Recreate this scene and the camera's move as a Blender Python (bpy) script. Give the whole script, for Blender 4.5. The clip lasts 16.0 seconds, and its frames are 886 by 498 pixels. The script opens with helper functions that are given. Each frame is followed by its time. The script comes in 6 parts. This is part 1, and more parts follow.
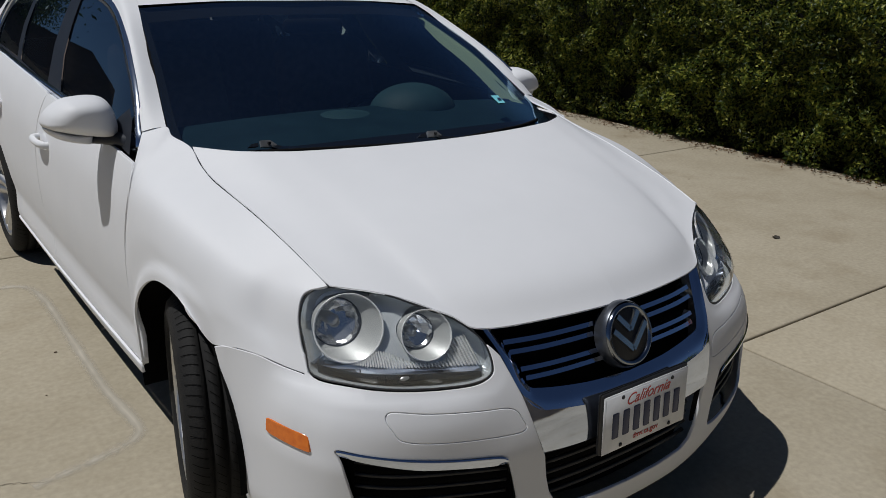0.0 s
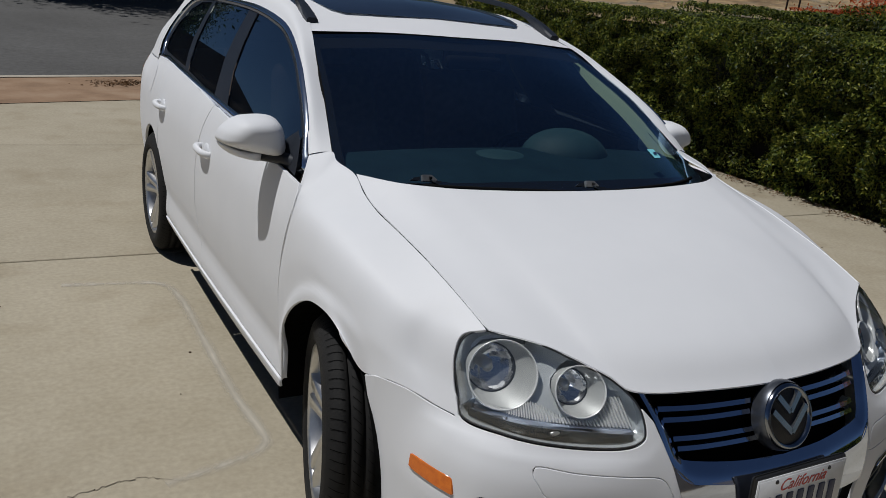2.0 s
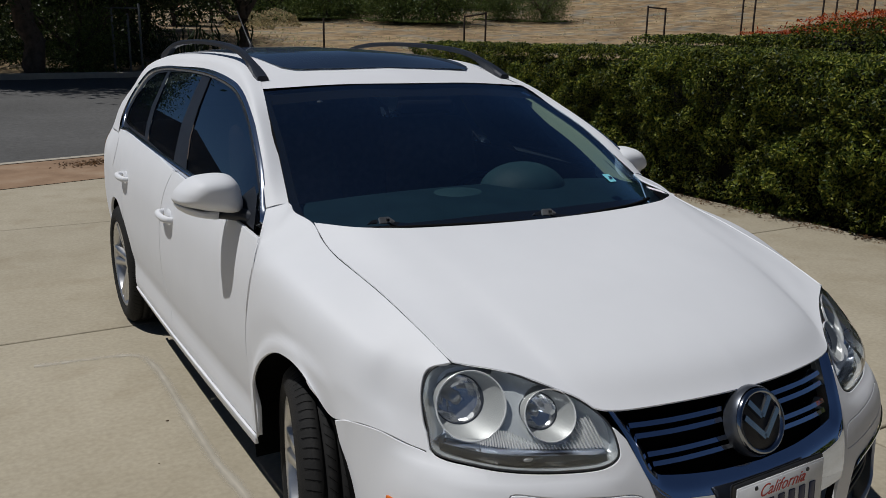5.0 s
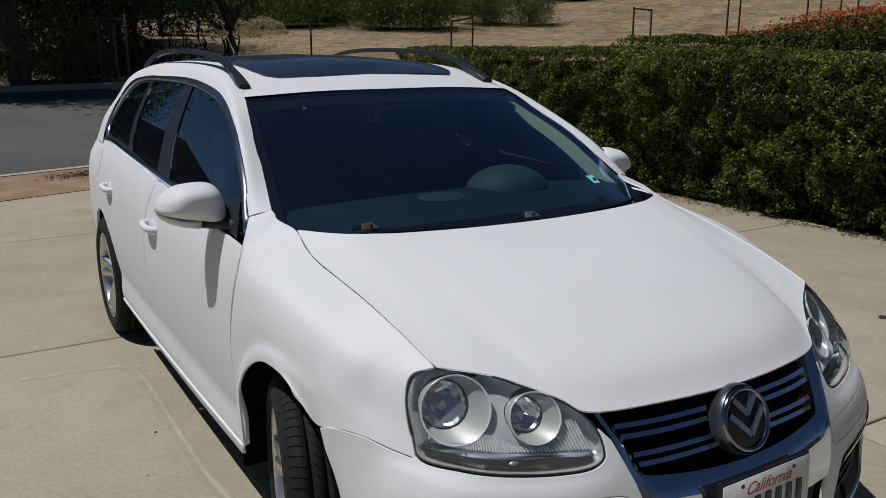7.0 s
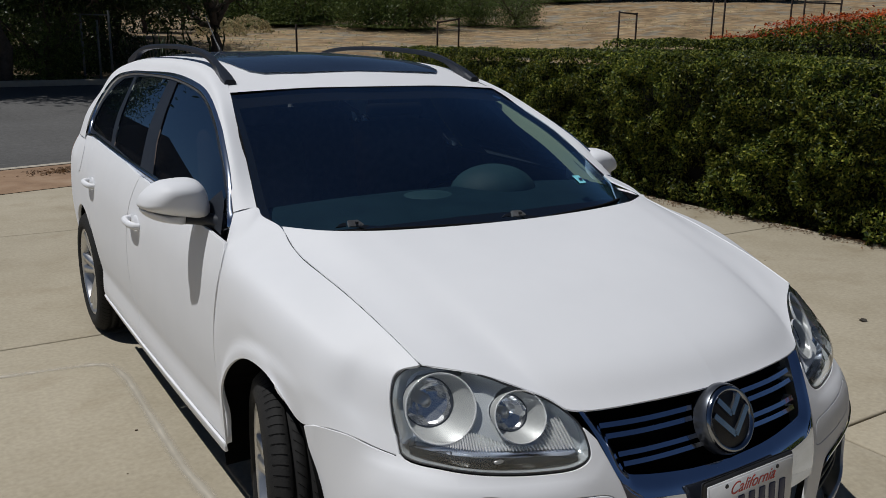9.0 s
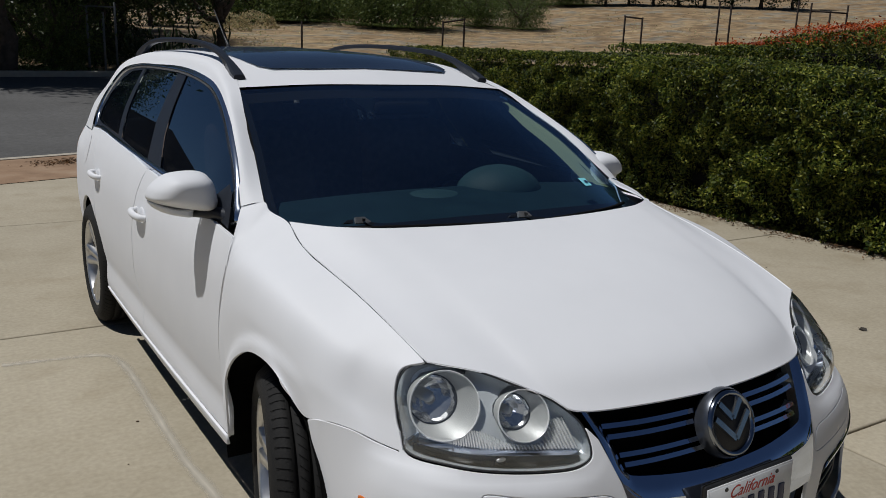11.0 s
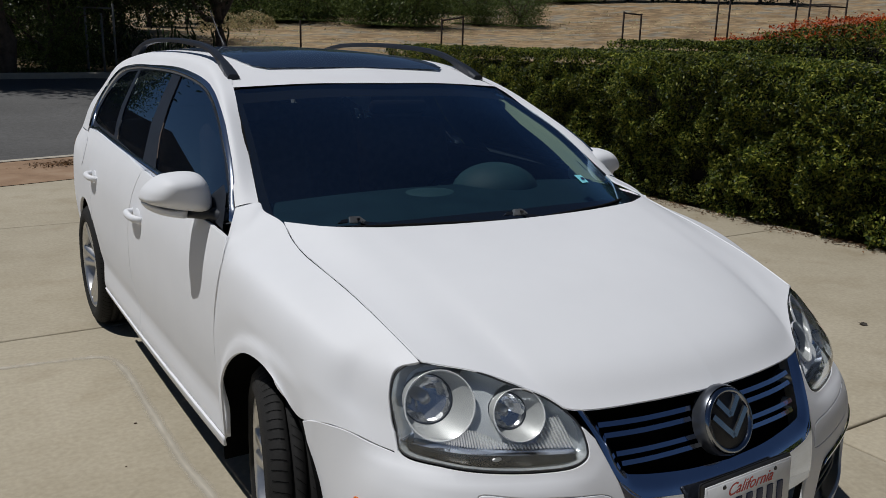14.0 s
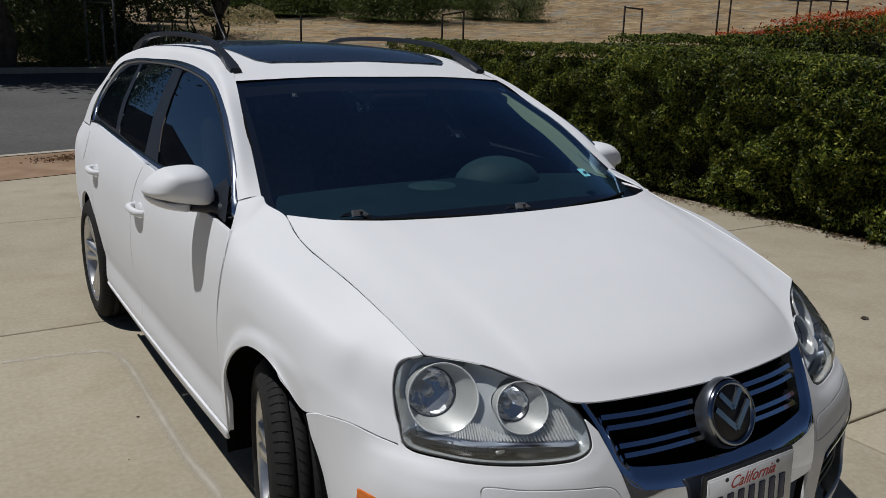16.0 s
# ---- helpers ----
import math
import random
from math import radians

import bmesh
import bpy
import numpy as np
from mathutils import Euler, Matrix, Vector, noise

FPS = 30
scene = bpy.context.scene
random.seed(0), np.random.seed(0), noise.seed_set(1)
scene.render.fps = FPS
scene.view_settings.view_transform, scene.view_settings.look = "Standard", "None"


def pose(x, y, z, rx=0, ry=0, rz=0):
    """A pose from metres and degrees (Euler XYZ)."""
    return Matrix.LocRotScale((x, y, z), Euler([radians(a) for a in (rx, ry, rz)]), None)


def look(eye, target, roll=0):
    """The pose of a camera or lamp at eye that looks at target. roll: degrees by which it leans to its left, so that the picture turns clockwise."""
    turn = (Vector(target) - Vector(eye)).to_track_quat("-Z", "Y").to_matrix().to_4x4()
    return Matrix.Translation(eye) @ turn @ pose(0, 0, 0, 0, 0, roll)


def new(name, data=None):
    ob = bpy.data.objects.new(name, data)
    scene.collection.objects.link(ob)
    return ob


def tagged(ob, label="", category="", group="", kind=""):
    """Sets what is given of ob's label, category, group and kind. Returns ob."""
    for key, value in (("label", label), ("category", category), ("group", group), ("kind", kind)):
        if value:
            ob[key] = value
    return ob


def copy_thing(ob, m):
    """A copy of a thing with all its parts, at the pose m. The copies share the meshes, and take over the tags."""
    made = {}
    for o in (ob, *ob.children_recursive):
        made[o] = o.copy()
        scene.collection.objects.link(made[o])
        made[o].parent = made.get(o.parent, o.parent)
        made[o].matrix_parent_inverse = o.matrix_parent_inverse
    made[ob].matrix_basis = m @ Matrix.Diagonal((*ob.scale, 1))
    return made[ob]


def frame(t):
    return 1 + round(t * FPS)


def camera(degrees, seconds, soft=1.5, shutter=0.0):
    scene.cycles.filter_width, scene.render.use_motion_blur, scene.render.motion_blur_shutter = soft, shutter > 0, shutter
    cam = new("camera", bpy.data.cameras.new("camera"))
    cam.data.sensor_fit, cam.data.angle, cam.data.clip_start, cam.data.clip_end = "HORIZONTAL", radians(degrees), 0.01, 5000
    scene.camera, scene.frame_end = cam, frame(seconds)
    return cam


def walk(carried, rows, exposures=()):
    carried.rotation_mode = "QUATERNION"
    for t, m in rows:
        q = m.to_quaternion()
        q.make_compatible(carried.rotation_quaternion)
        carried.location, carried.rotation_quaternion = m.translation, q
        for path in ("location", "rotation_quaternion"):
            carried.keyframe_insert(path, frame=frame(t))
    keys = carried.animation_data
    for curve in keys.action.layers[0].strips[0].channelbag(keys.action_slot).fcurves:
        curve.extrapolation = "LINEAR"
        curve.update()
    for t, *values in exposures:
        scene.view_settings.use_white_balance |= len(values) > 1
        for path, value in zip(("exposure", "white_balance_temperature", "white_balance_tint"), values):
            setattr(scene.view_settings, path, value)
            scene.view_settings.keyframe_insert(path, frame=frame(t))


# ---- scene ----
cam = camera(56.5, 16.0, soft=0.8)
PATH = [
    (0, (-1.472, -1.149, 1.505), (-0.345, 0.365, 0.842), 1.8),
    (0.5, (-1.459, -1.148, 1.509), (-0.336, 0.367, 0.844), 1.3),
    (1, (-1.457, -1.143, 1.517), (-0.333, 0.371, 0.852), 1.3),
    (1.5, (-1.532, -1.104, 1.527), (-0.44, 0.434, 0.863), 6.3),
    (2, (-1.6, -1.047, 1.533), (-0.657, 0.608, 0.922), 6.0),
    (2.5, (-1.633, -1.004, 1.528), (-0.685, 0.658, 0.948), 4.9),
    (3, (-1.581, -1.028, 1.517), (-0.618, 0.633, 0.957), 4.0),
    (3.5, (-1.552, -1.08, 1.504), (-0.579, 0.592, 0.996), 1.4),
    (4, (-1.562, -1.097, 1.505), (-0.584, 0.578, 1.017), 1.5),
    (6.5, (-1.527, -1.095, 1.499), (-0.526, 0.567, 1.012), -0.1),
    (7, (-1.527, -1.105, 1.502), (-0.524, 0.557, 1.024), -0.1),
    (7.5, (-1.524, -1.1, 1.497), (-0.502, 0.553, 1.028), -0.0),
    (8, (-1.524, -1.099, 1.494), (-0.492, 0.548, 1.023), 0.2),
    (8.5, (-1.523, -1.099, 1.491), (-0.489, 0.546, 1.018), 0.2),
    (9, (-1.528, -1.096, 1.491), (-0.491, 0.547, 1.016), 0.7),
    (11.5, (-1.551, -1.099, 1.489), (-0.514, 0.544, 1.014), 2.1),
    (12, (-1.545, -1.093, 1.488), (-0.506, 0.548, 1.011), 2.0),
    (12.5, (-1.541, -1.095, 1.49), (-0.501, 0.545, 1.009), 1.9),
    (13, (-1.534, -1.096, 1.487), (-0.502, 0.549, 1.008), 1.4),
    (13.5, (-1.534, -1.097, 1.487), (-0.503, 0.548, 1.006), 1.5),
    (14, (-1.529, -1.097, 1.489), (-0.495, 0.546, 1.01), 1.5),
    (14.5, (-1.526, -1.101, 1.491), (-0.493, 0.542, 1.01), 1.3),
    (15, (-1.528, -1.101, 1.489), (-0.496, 0.542, 1.005), 1.3),
    (15.5, (-1.532, -1.098, 1.486), (-0.495, 0.542, 1.0), 1.4),
    (16, (-1.536, -1.096, 1.485), (-0.504, 0.545, 0.994), 1.5),
]
walk(cam, [(t, look(eye, target, roll)) for t, eye, target, roll in PATH], ((0, -0.72), (6.5, -0.71), (7.6, -0.65), (16, -0.65)))

# ---- light ----
SUN = Vector((-0.41, 0.19, 1.0)).normalized()
world = bpy.data.worlds.new("sky")
scene.world = world
world.use_nodes = True
wn = world.node_tree
sky = wn.nodes.new("ShaderNodeTexSky")
sky.sky_type, sky.sun_disc = "NISHITA", False
sky.air_density, sky.dust_density, sky.ozone_density = 0.65, 0.1, 4.0
sky.sun_elevation = math.asin(SUN.z)
sky.sun_rotation = math.atan2(SUN.x, SUN.y)
wn.links.new(sky.outputs[0], wn.nodes["Background"].inputs[0])
wn.nodes["Background"].inputs[1].default_value = 0.047
sun = new("sun", bpy.data.lights.new("sun", "SUN"))
sun.data.energy, sun.data.angle, sun.data.color = 5.0, radians(0.53), (0.985, 0.98, 0.972)
sun.matrix_world = look(SUN * 30, (0, 0, 0))

# ---- materials ----


def material(name, color=(0.5, 0.5, 0.5), rough=0.5, metal=0.0, coat=0.0, spec=0.5):
    m = bpy.data.materials.new(name)
    m.use_nodes = True
    b = m.node_tree.nodes["Principled BSDF"]
    b.inputs["Base Color"].default_value = (*color, 1)
    b.inputs["Roughness"].default_value = rough
    b.inputs["Metallic"].default_value = metal
    b.inputs["Coat Weight"].default_value = coat
    b.inputs["Coat Roughness"].default_value = 0.05
    b.inputs["Specular IOR Level"].default_value = spec
    return m


def add_noise(m, colors, scale, detail=6, spot=None, bump=0.0, bump_scale=60.0, rough_var=0.0, rough=0.5, random_piece=0.0, grain=0.6, speck=0.0, speck_scale=150.0, across=False):
    """Colour varied at two scales, with fine relief; across: it runs on from one piece to the next."""
    t = m.node_tree
    n, l = t.nodes, t.links
    b = n["Principled BSDF"]
    co = n.new("ShaderNodeNewGeometry" if across else "ShaderNodeTexCoord")
    spot_at = co.outputs["Position" if across else "Object"]
    nz = n.new("ShaderNodeTexNoise")
    nz.inputs["Scale"].default_value, nz.inputs["Detail"].default_value, nz.inputs["Roughness"].default_value = scale, detail, grain
    l.new(spot_at, nz.inputs["Vector"])
    ramp = n.new("ShaderNodeValToRGB")
    ramp.color_ramp.elements[0].position, ramp.color_ramp.elements[1].position = 0.3, 0.7
    ramp.color_ramp.elements[0].color, ramp.color_ramp.elements[1].color = (*colors[0], 1), (*colors[-1], 1)
    for i, c in enumerate(colors[1:-1]):
        e = ramp.color_ramp.elements.new(0.3 + 0.4 * (i + 1) / (len(colors) - 1))
        e.color = (*c, 1)
    l.new(nz.outputs[0], ramp.inputs[0])
    col = ramp.outputs[0]
    if spot:
        s_scale, s_color, low, high = spot
        sn = n.new("ShaderNodeTexNoise")
        sn.inputs["Scale"].default_value, sn.inputs["Detail"].default_value = s_scale, 8
        l.new(spot_at, sn.inputs["Vector"])
        mr = n.new("ShaderNodeMapRange")
        mr.inputs[1].default_value, mr.inputs[2].default_value = low, high
        l.new(sn.outputs[0], mr.inputs[0])
        mx = n.new("ShaderNodeMix")
        mx.data_type = "RGBA"
        mx.inputs[7].default_value = (*s_color, 1)
        l.new(mr.outputs[0], mx.inputs[0])
        l.new(col, mx.inputs[6])
        col = mx.outputs[2]
    if random_piece:
        oi = n.new("ShaderNodeObjectInfo")
        hs = n.new("ShaderNodeHueSaturation")
        mr = n.new("ShaderNodeMapRange")
        mr.inputs[3].default_value, mr.inputs[4].default_value = 1 - random_piece, 1 + random_piece
        l.new(oi.outputs["Random"], mr.inputs[0])
        l.new(mr.outputs[0], hs.inputs["Value"])
        l.new(col, hs.inputs["Color"])
        col = hs.outputs[0]
    if speck:
        fine, level, tone = n.new("ShaderNodeTexNoise"), n.new("ShaderNodeMapRange"), n.new("ShaderNodeHueSaturation")
        fine.inputs["Scale"].default_value, fine.inputs["Detail"].default_value = speck_scale, 6
        level.inputs[1].default_value, level.inputs[2].default_value, level.inputs[3].default_value, level.inputs[4].default_value = 0.3, 0.7, 1 - speck, 1 + speck
        l.new(spot_at, fine.inputs["Vector"])
        l.new(fine.outputs[0], level.inputs[0])
        l.new(level.outputs[0], tone.inputs["Value"])
        l.new(col, tone.inputs["Color"])
        col = tone.outputs[0]
    l.new(col, b.inputs["Base Color"])
    if rough_var:
        mr = n.new("ShaderNodeMapRange")
        mr.inputs[3].default_value, mr.inputs[4].default_value = rough - rough_var, rough + rough_var
        l.new(nz.outputs[0], mr.inputs[0])
        l.new(mr.outputs[0], b.inputs["Roughness"])
    if bump:
        bn = n.new("ShaderNodeTexNoise")
        bn.inputs["Scale"].default_value, bn.inputs["Detail"].default_value = bump_scale, 5
        l.new(spot_at, bn.inputs["Vector"])
        bp = n.new("ShaderNodeBump")
        bp.inputs["Strength"].default_value, bp.inputs["Distance"].default_value = bump, 0.01
        l.new(bn.outputs[0], bp.inputs["Height"])
        l.new(bp.outputs[0], b.inputs["Normal"])
    return m


def glass(name, tint, ior=1.5, gloss_rough=0.0, dust_sheen=0.0, sheen=(1.0, 1.0, 1.0), sheen_film_color=(0.24, 0.38, 0.72)):
    """A thin pane: tinted see-through, with a reflection that grows at a flat angle."""
    m = bpy.data.materials.new(name)
    m.use_nodes = True
    t = m.node_tree
    n, l = t.nodes, t.links
    n.remove(n["Principled BSDF"])
    tr, gl, mx, fr = (n.new("ShaderNodeBsdfTransparent"), n.new("ShaderNodeBsdfGlossy"), n.new("ShaderNodeMixShader"), n.new("ShaderNodeFresnel"))
    tr.inputs[0].default_value = (*tint, 1)
    gl.inputs["Color"].default_value = (*sheen, 1)
    gl.inputs["Roughness"].default_value = gloss_rough
    fr.inputs[0].default_value = ior
    l.new(fr.outputs[0], mx.inputs[0])
    l.new(tr.outputs[0], mx.inputs[1])
    l.new(gl.outputs[0], mx.inputs[2])
    out = mx.outputs[0]
    # diffuse layer: some dust, its tint also painting in reflected sky
    if dust_sheen:
        sheen_film, veil, patch, spread = n.new("ShaderNodeBsdfDiffuse"), n.new("ShaderNodeMixShader"), n.new("ShaderNodeTexNoise"), n.new("ShaderNodeMapRange")
        sheen_film.inputs[0].default_value = (*sheen_film_color, 1)
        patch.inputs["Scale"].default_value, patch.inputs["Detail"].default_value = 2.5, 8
        spread.inputs[3].default_value, spread.inputs[4].default_value = 0.4 * dust_sheen, 1.6 * dust_sheen
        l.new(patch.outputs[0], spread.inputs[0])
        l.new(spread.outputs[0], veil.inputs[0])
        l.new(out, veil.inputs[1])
        l.new(sheen_film.outputs[0], veil.inputs[2])
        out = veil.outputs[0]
    l.new(out, n["Material Output"].inputs[0])
    return m


def leaf_material(name, colors, rough=0.42, spec=0.3, through_light=0.4):
    """Leaves whose colour changes from one to the next."""
    m = material(name, colors[0], rough, spec=spec)
    t = m.node_tree
    n, l = t.nodes, t.links
    b = n["Principled BSDF"]
    g = n.new("ShaderNodeNewGeometry")
    ramp = n.new("ShaderNodeValToRGB")
    for i, c in enumerate(colors):
        e = ramp.color_ramp.elements[i] if i < 2 else ramp.color_ramp.elements.new(1.0)
        e.position, e.color = i / (len(colors) - 1), (*c, 1)
    l.new(g.outputs["Random Per Island"], ramp.inputs[0])
    co = n.new("ShaderNodeTexCoord")
    nz = n.new("ShaderNodeTexNoise")
    nz.inputs["Scale"].default_value, nz.inputs["Detail"].default_value = 2.6, 4
    l.new(co.outputs["Object"], nz.inputs["Vector"])
    hs = n.new("ShaderNodeHueSaturation")
    mr = n.new("ShaderNodeMapRange")
    mr.inputs[1].default_value, mr.inputs[2].default_value, mr.inputs[3].default_value, mr.inputs[4].default_value = 0.32, 0.68, 0.45, 1.55
    l.new(nz.outputs[0], mr.inputs[0])
    l.new(mr.outputs[0], hs.inputs["Value"])
    l.new(ramp.outputs[0], hs.inputs["Color"])
    l.new(hs.outputs[0], b.inputs["Base Color"])
    tl = n.new("ShaderNodeBsdfTranslucent")
    l.new(hs.outputs[0], tl.inputs[0])
    mx = n.new("ShaderNodeMixShader")
    mx.inputs[0].default_value = through_light
    l.new(b.outputs[0], mx.inputs[1])
    l.new(tl.outputs[0], mx.inputs[2])
    l.new(mx.outputs[0], n["Material Output"].inputs[0])
    return m


PAINT = add_noise(material("white_paint", (0.75, 0.75, 0.76), 0.6, coat=0.6, spec=0.05), [(0.705, 0.714, 0.735), (0.74, 0.748, 0.768)], 3.0, spot=(900, (0.55, 0.52, 0.47), 0.72, 0.8))
PAINT.node_tree.nodes["Principled BSDF"].inputs["Coat Roughness"].default_value = 0.55
BLACK = add_noise(material("black_plastic", (0.015, 0.015, 0.016), 0.45), [(0.010, 0.010, 0.011), (0.022, 0.022, 0.023)], 30, bump=0.15, bump_scale=400)
# Near-black: painted shade for gaps, recesses and cores, and some plain black parts.
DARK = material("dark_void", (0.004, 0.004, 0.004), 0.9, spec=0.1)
GREY_TRIM = add_noise(material("grey_trim", (0.02, 0.023, 0.03), 0.35, spec=0.3), [(0.017, 0.020, 0.027), (0.024, 0.028, 0.037)], 20)
CHROME = add_noise(material("chrome", (0.66, 0.7, 0.8), 0.06, 1.0), [(0.58, 0.65, 0.80), (0.66, 0.73, 0.88)], 12, rough_var=0.03, rough=0.07)
SATIN = add_noise(material("satin_alloy", (0.5, 0.5, 0.5), 0.32, 1.0), [(0.58, 0.58, 0.58), (0.7, 0.7, 0.7)], 25, rough_var=0.08, rough=0.36, spot=(14, (0.3, 0.27, 0.22), 0.62, 0.85))
RUBBER = add_noise(material("tyre_rubber", (0.012, 0.012, 0.012), 0.8, spec=0.3), [(0.008, 0.008, 0.008), (0.016, 0.0155, 0.015)], 14, bump=0.2, bump_scale=300)
WINDSCREEN_GLASS = glass("windscreen_glass", (0.60, 0.69, 0.71), 2.0, dust_sheen=0.009, sheen=(0.45, 0.72, 1.0))
TINT_GLASS = glass("tinted_glass", (0.05, 0.055, 0.06), 2.6, dust_sheen=0.006, sheen=(0.66, 0.84, 1.0))
# Blue diffuse layer paints sky reflection onto the roof glass.
ROOF_GLASS = glass("roof_glass", (0.02, 0.02, 0.022), 2.2, dust_sheen=0.04, sheen=(0.85, 0.95, 1.0), sheen_film_color=(0.32, 0.48, 0.86))
# Pale diffuse layer paints a milky reflection on the lens.
LENS = glass("lamp_lens", (0.95, 0.97, 0.97), 1.8, dust_sheen=0.022, sheen_film_color=(0.55, 0.6, 0.62))
TRIM = add_noise(material("bright_trim", (0.6, 0.66, 0.76), 0.16, 1.0), [(0.55, 0.61, 0.71), (0.63, 0.69, 0.79)], 15)
ARM = add_noise(material("grey_arm", (0.2, 0.2, 0.2), 0.45, 0.3), [(0.16, 0.16, 0.16), (0.26, 0.26, 0.26)], 40)
CABIN = add_noise(material("dash_plastic", (0.02, 0.026, 0.03), 0.7, spec=0.06), [(0.006, 0.018, 0.024), (0.010, 0.028, 0.036)], 8, bump=0.25, bump_scale=500)
# Same plastic as the dash; the light on its domes is in the colour.
CABIN_LIT = add_noise(material("dash_plastic_lit", (0.04, 0.065, 0.07), 0.6, spec=0.2), [(0.015, 0.042, 0.050), (0.023, 0.058, 0.066)], 10, bump=0.2, bump_scale=500)
SEAT_CLOTH = add_noise(material("seat_cloth", (0.05, 0.045, 0.043), 0.9), [(0.13, 0.10, 0.09), (0.20, 0.16, 0.14)], 40, bump=0.4, bump_scale=600)
AMBER = add_noise(material("amber_lens", (0.75, 0.2, 0.015), 0.18, coat=0.6), [(0.56, 0.115, 0.008), (0.72, 0.18, 0.014)], 60)
RED_LENS = material("red_lens", (0.35, 0.01, 0.01), 0.2, coat=0.6)
PLATE_WHITE = add_noise(material("plate_white", (0.75, 0.76, 0.78), 0.35), [(0.62, 0.63, 0.65), (0.78, 0.79, 0.8)], 18)
PLATE_BLUE = material("plate_blue", (0.02, 0.03, 0.09), 0.4)
PLATE_RED = material("plate_red", (0.55, 0.04, 0.03), 0.4)
CONCRETE = add_noise(material("concrete", (0.45, 0.41, 0.34), 0.85), [(0.315, 0.27, 0.190), (0.375, 0.328, 0.242), (0.42, 0.371, 0.281)], 0.9, spot=(2.6, (0.29, 0.24, 0.162), 0.55, 0.82), bump=0.05, bump_scale=300, random_piece=0.03, detail=14, grain=0.78, speck=0.10, speck_scale=45, across=True)
JOINT = add_noise(material("joint_dirt", (0.09, 0.075, 0.055), 0.95), [(0.06, 0.05, 0.035), (0.13, 0.11, 0.08)], 9)
ASPHALT = add_noise(material("asphalt", (0.06, 0.06, 0.06), 0.9), [(0.075, 0.073, 0.070), (0.10, 0.098, 0.095)], 0.5, spot=(60, (0.13, 0.13, 0.125), 0.6, 0.75), bump=0.5, bump_scale=150, speck=0.2, speck_scale=14)
DIRT = add_noise(material("dirt", (0.3, 0.2, 0.13), 0.95), [(0.20, 0.125, 0.075), (0.28, 0.18, 0.11), (0.34, 0.24, 0.16)], 1.8, bump=0.6, bump_scale=40)
FIELD = add_noise(material("dry_field", (0.35, 0.25, 0.16), 0.95), [(0.11, 0.068, 0.034), (0.245, 0.165, 0.084), (0.36, 0.275, 0.16)], 0.35, detail=14, grain=0.72, spot=(0.6, (0.20, 0.175, 0.13), 0.5, 0.64), bump=0.8, bump_scale=6, speck=0.4, speck_scale=1.6)
STONE_DUST = add_noise(material("crack_dirt", (0.12, 0.1, 0.07), 0.95), [(0.09, 0.075, 0.05), (0.16, 0.135, 0.10)], 30)
BARK = add_noise(material("bark", (0.09, 0.07, 0.05), 0.95), [(0.045, 0.035, 0.026), (0.13, 0.10, 0.075)], 9, bump=0.9, bump_scale=25)
HEDGE_LEAF = leaf_material("hedge_leaf", [(0.008, 0.020, 0.005), (0.036, 0.058, 0.009), (0.112, 0.138, 0.018), (0.26, 0.255, 0.040)], 0.45, spec=0.2, through_light=0.25)
TREE_LEAF = leaf_material("tree_leaf", [(0.02, 0.035, 0.012), (0.04, 0.062, 0.02), (0.06, 0.08, 0.03)])
GREY_LEAF = leaf_material("grey_green_leaf", [(0.05, 0.082, 0.022), (0.10, 0.14, 0.038), (0.17, 0.21, 0.065)])
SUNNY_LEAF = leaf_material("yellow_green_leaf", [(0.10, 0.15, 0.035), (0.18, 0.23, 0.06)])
FLOWER = leaf_material("red_flower", [(0.45, 0.05, 0.012), (0.55, 0.13, 0.02), (0.36, 0.025, 0.012)])
STRAW = leaf_material("dry_grass", [(0.36, 0.28, 0.15), (0.42, 0.35, 0.2), (0.26, 0.27, 0.14)], 0.8)
RUST = add_noise(material("rusty_steel", (0.06, 0.035, 0.025), 0.8, 0.3), [(0.012, 0.009, 0.008), (0.035, 0.02, 0.014)], 20)
PIPE = add_noise(material("galvanised_pipe", (0.4, 0.41, 0.42), 0.5, 0.4), [(0.13, 0.14, 0.145), (0.20, 0.21, 0.215)], 20)
KERB = add_noise(material("kerb_concrete", (0.4, 0.37, 0.31), 0.9), [(0.34, 0.31, 0.25), (0.44, 0.40, 0.33)], 4, bump=0.4, bump_scale=120)
STUCCO = add_noise(material("stucco", (0.36, 0.34, 0.31), 0.9), [(0.32, 0.30, 0.275), (0.38, 0.36, 0.33)], 2, bump=0.5, bump_scale=90)
ROOF_TILE = add_noise(material("roof_tile", (0.2, 0.11, 0.08), 0.85), [(0.06, 0.05, 0.045), (0.10, 0.085, 0.075)], 5, bump=0.5, bump_scale=20)

# ---- building helpers ----


def mesh_of(name, verts, faces, normals=None, smooth=True):
    me = bpy.data.meshes.new(name)
    me.from_pydata([tuple(v) for v in verts], [], faces)
    if smooth:
        me.shade_smooth()
    if normals:
        me.normals_split_custom_set_from_vertices(normals)
    return me


def part(name, data, mat, parent=None, label=""):
    """Links a bmesh or mesh as one object under a thing or a part."""
    if isinstance(data, bmesh.types.BMesh):
        me = bpy.data.meshes.new(name)
        data.to_mesh(me)
        data.free()
        data = me
    ob = new(name, data)
    if mat and not data.materials:
        data.materials.append(mat)
    if parent:
        ob.parent = parent
    return tagged(ob, label)


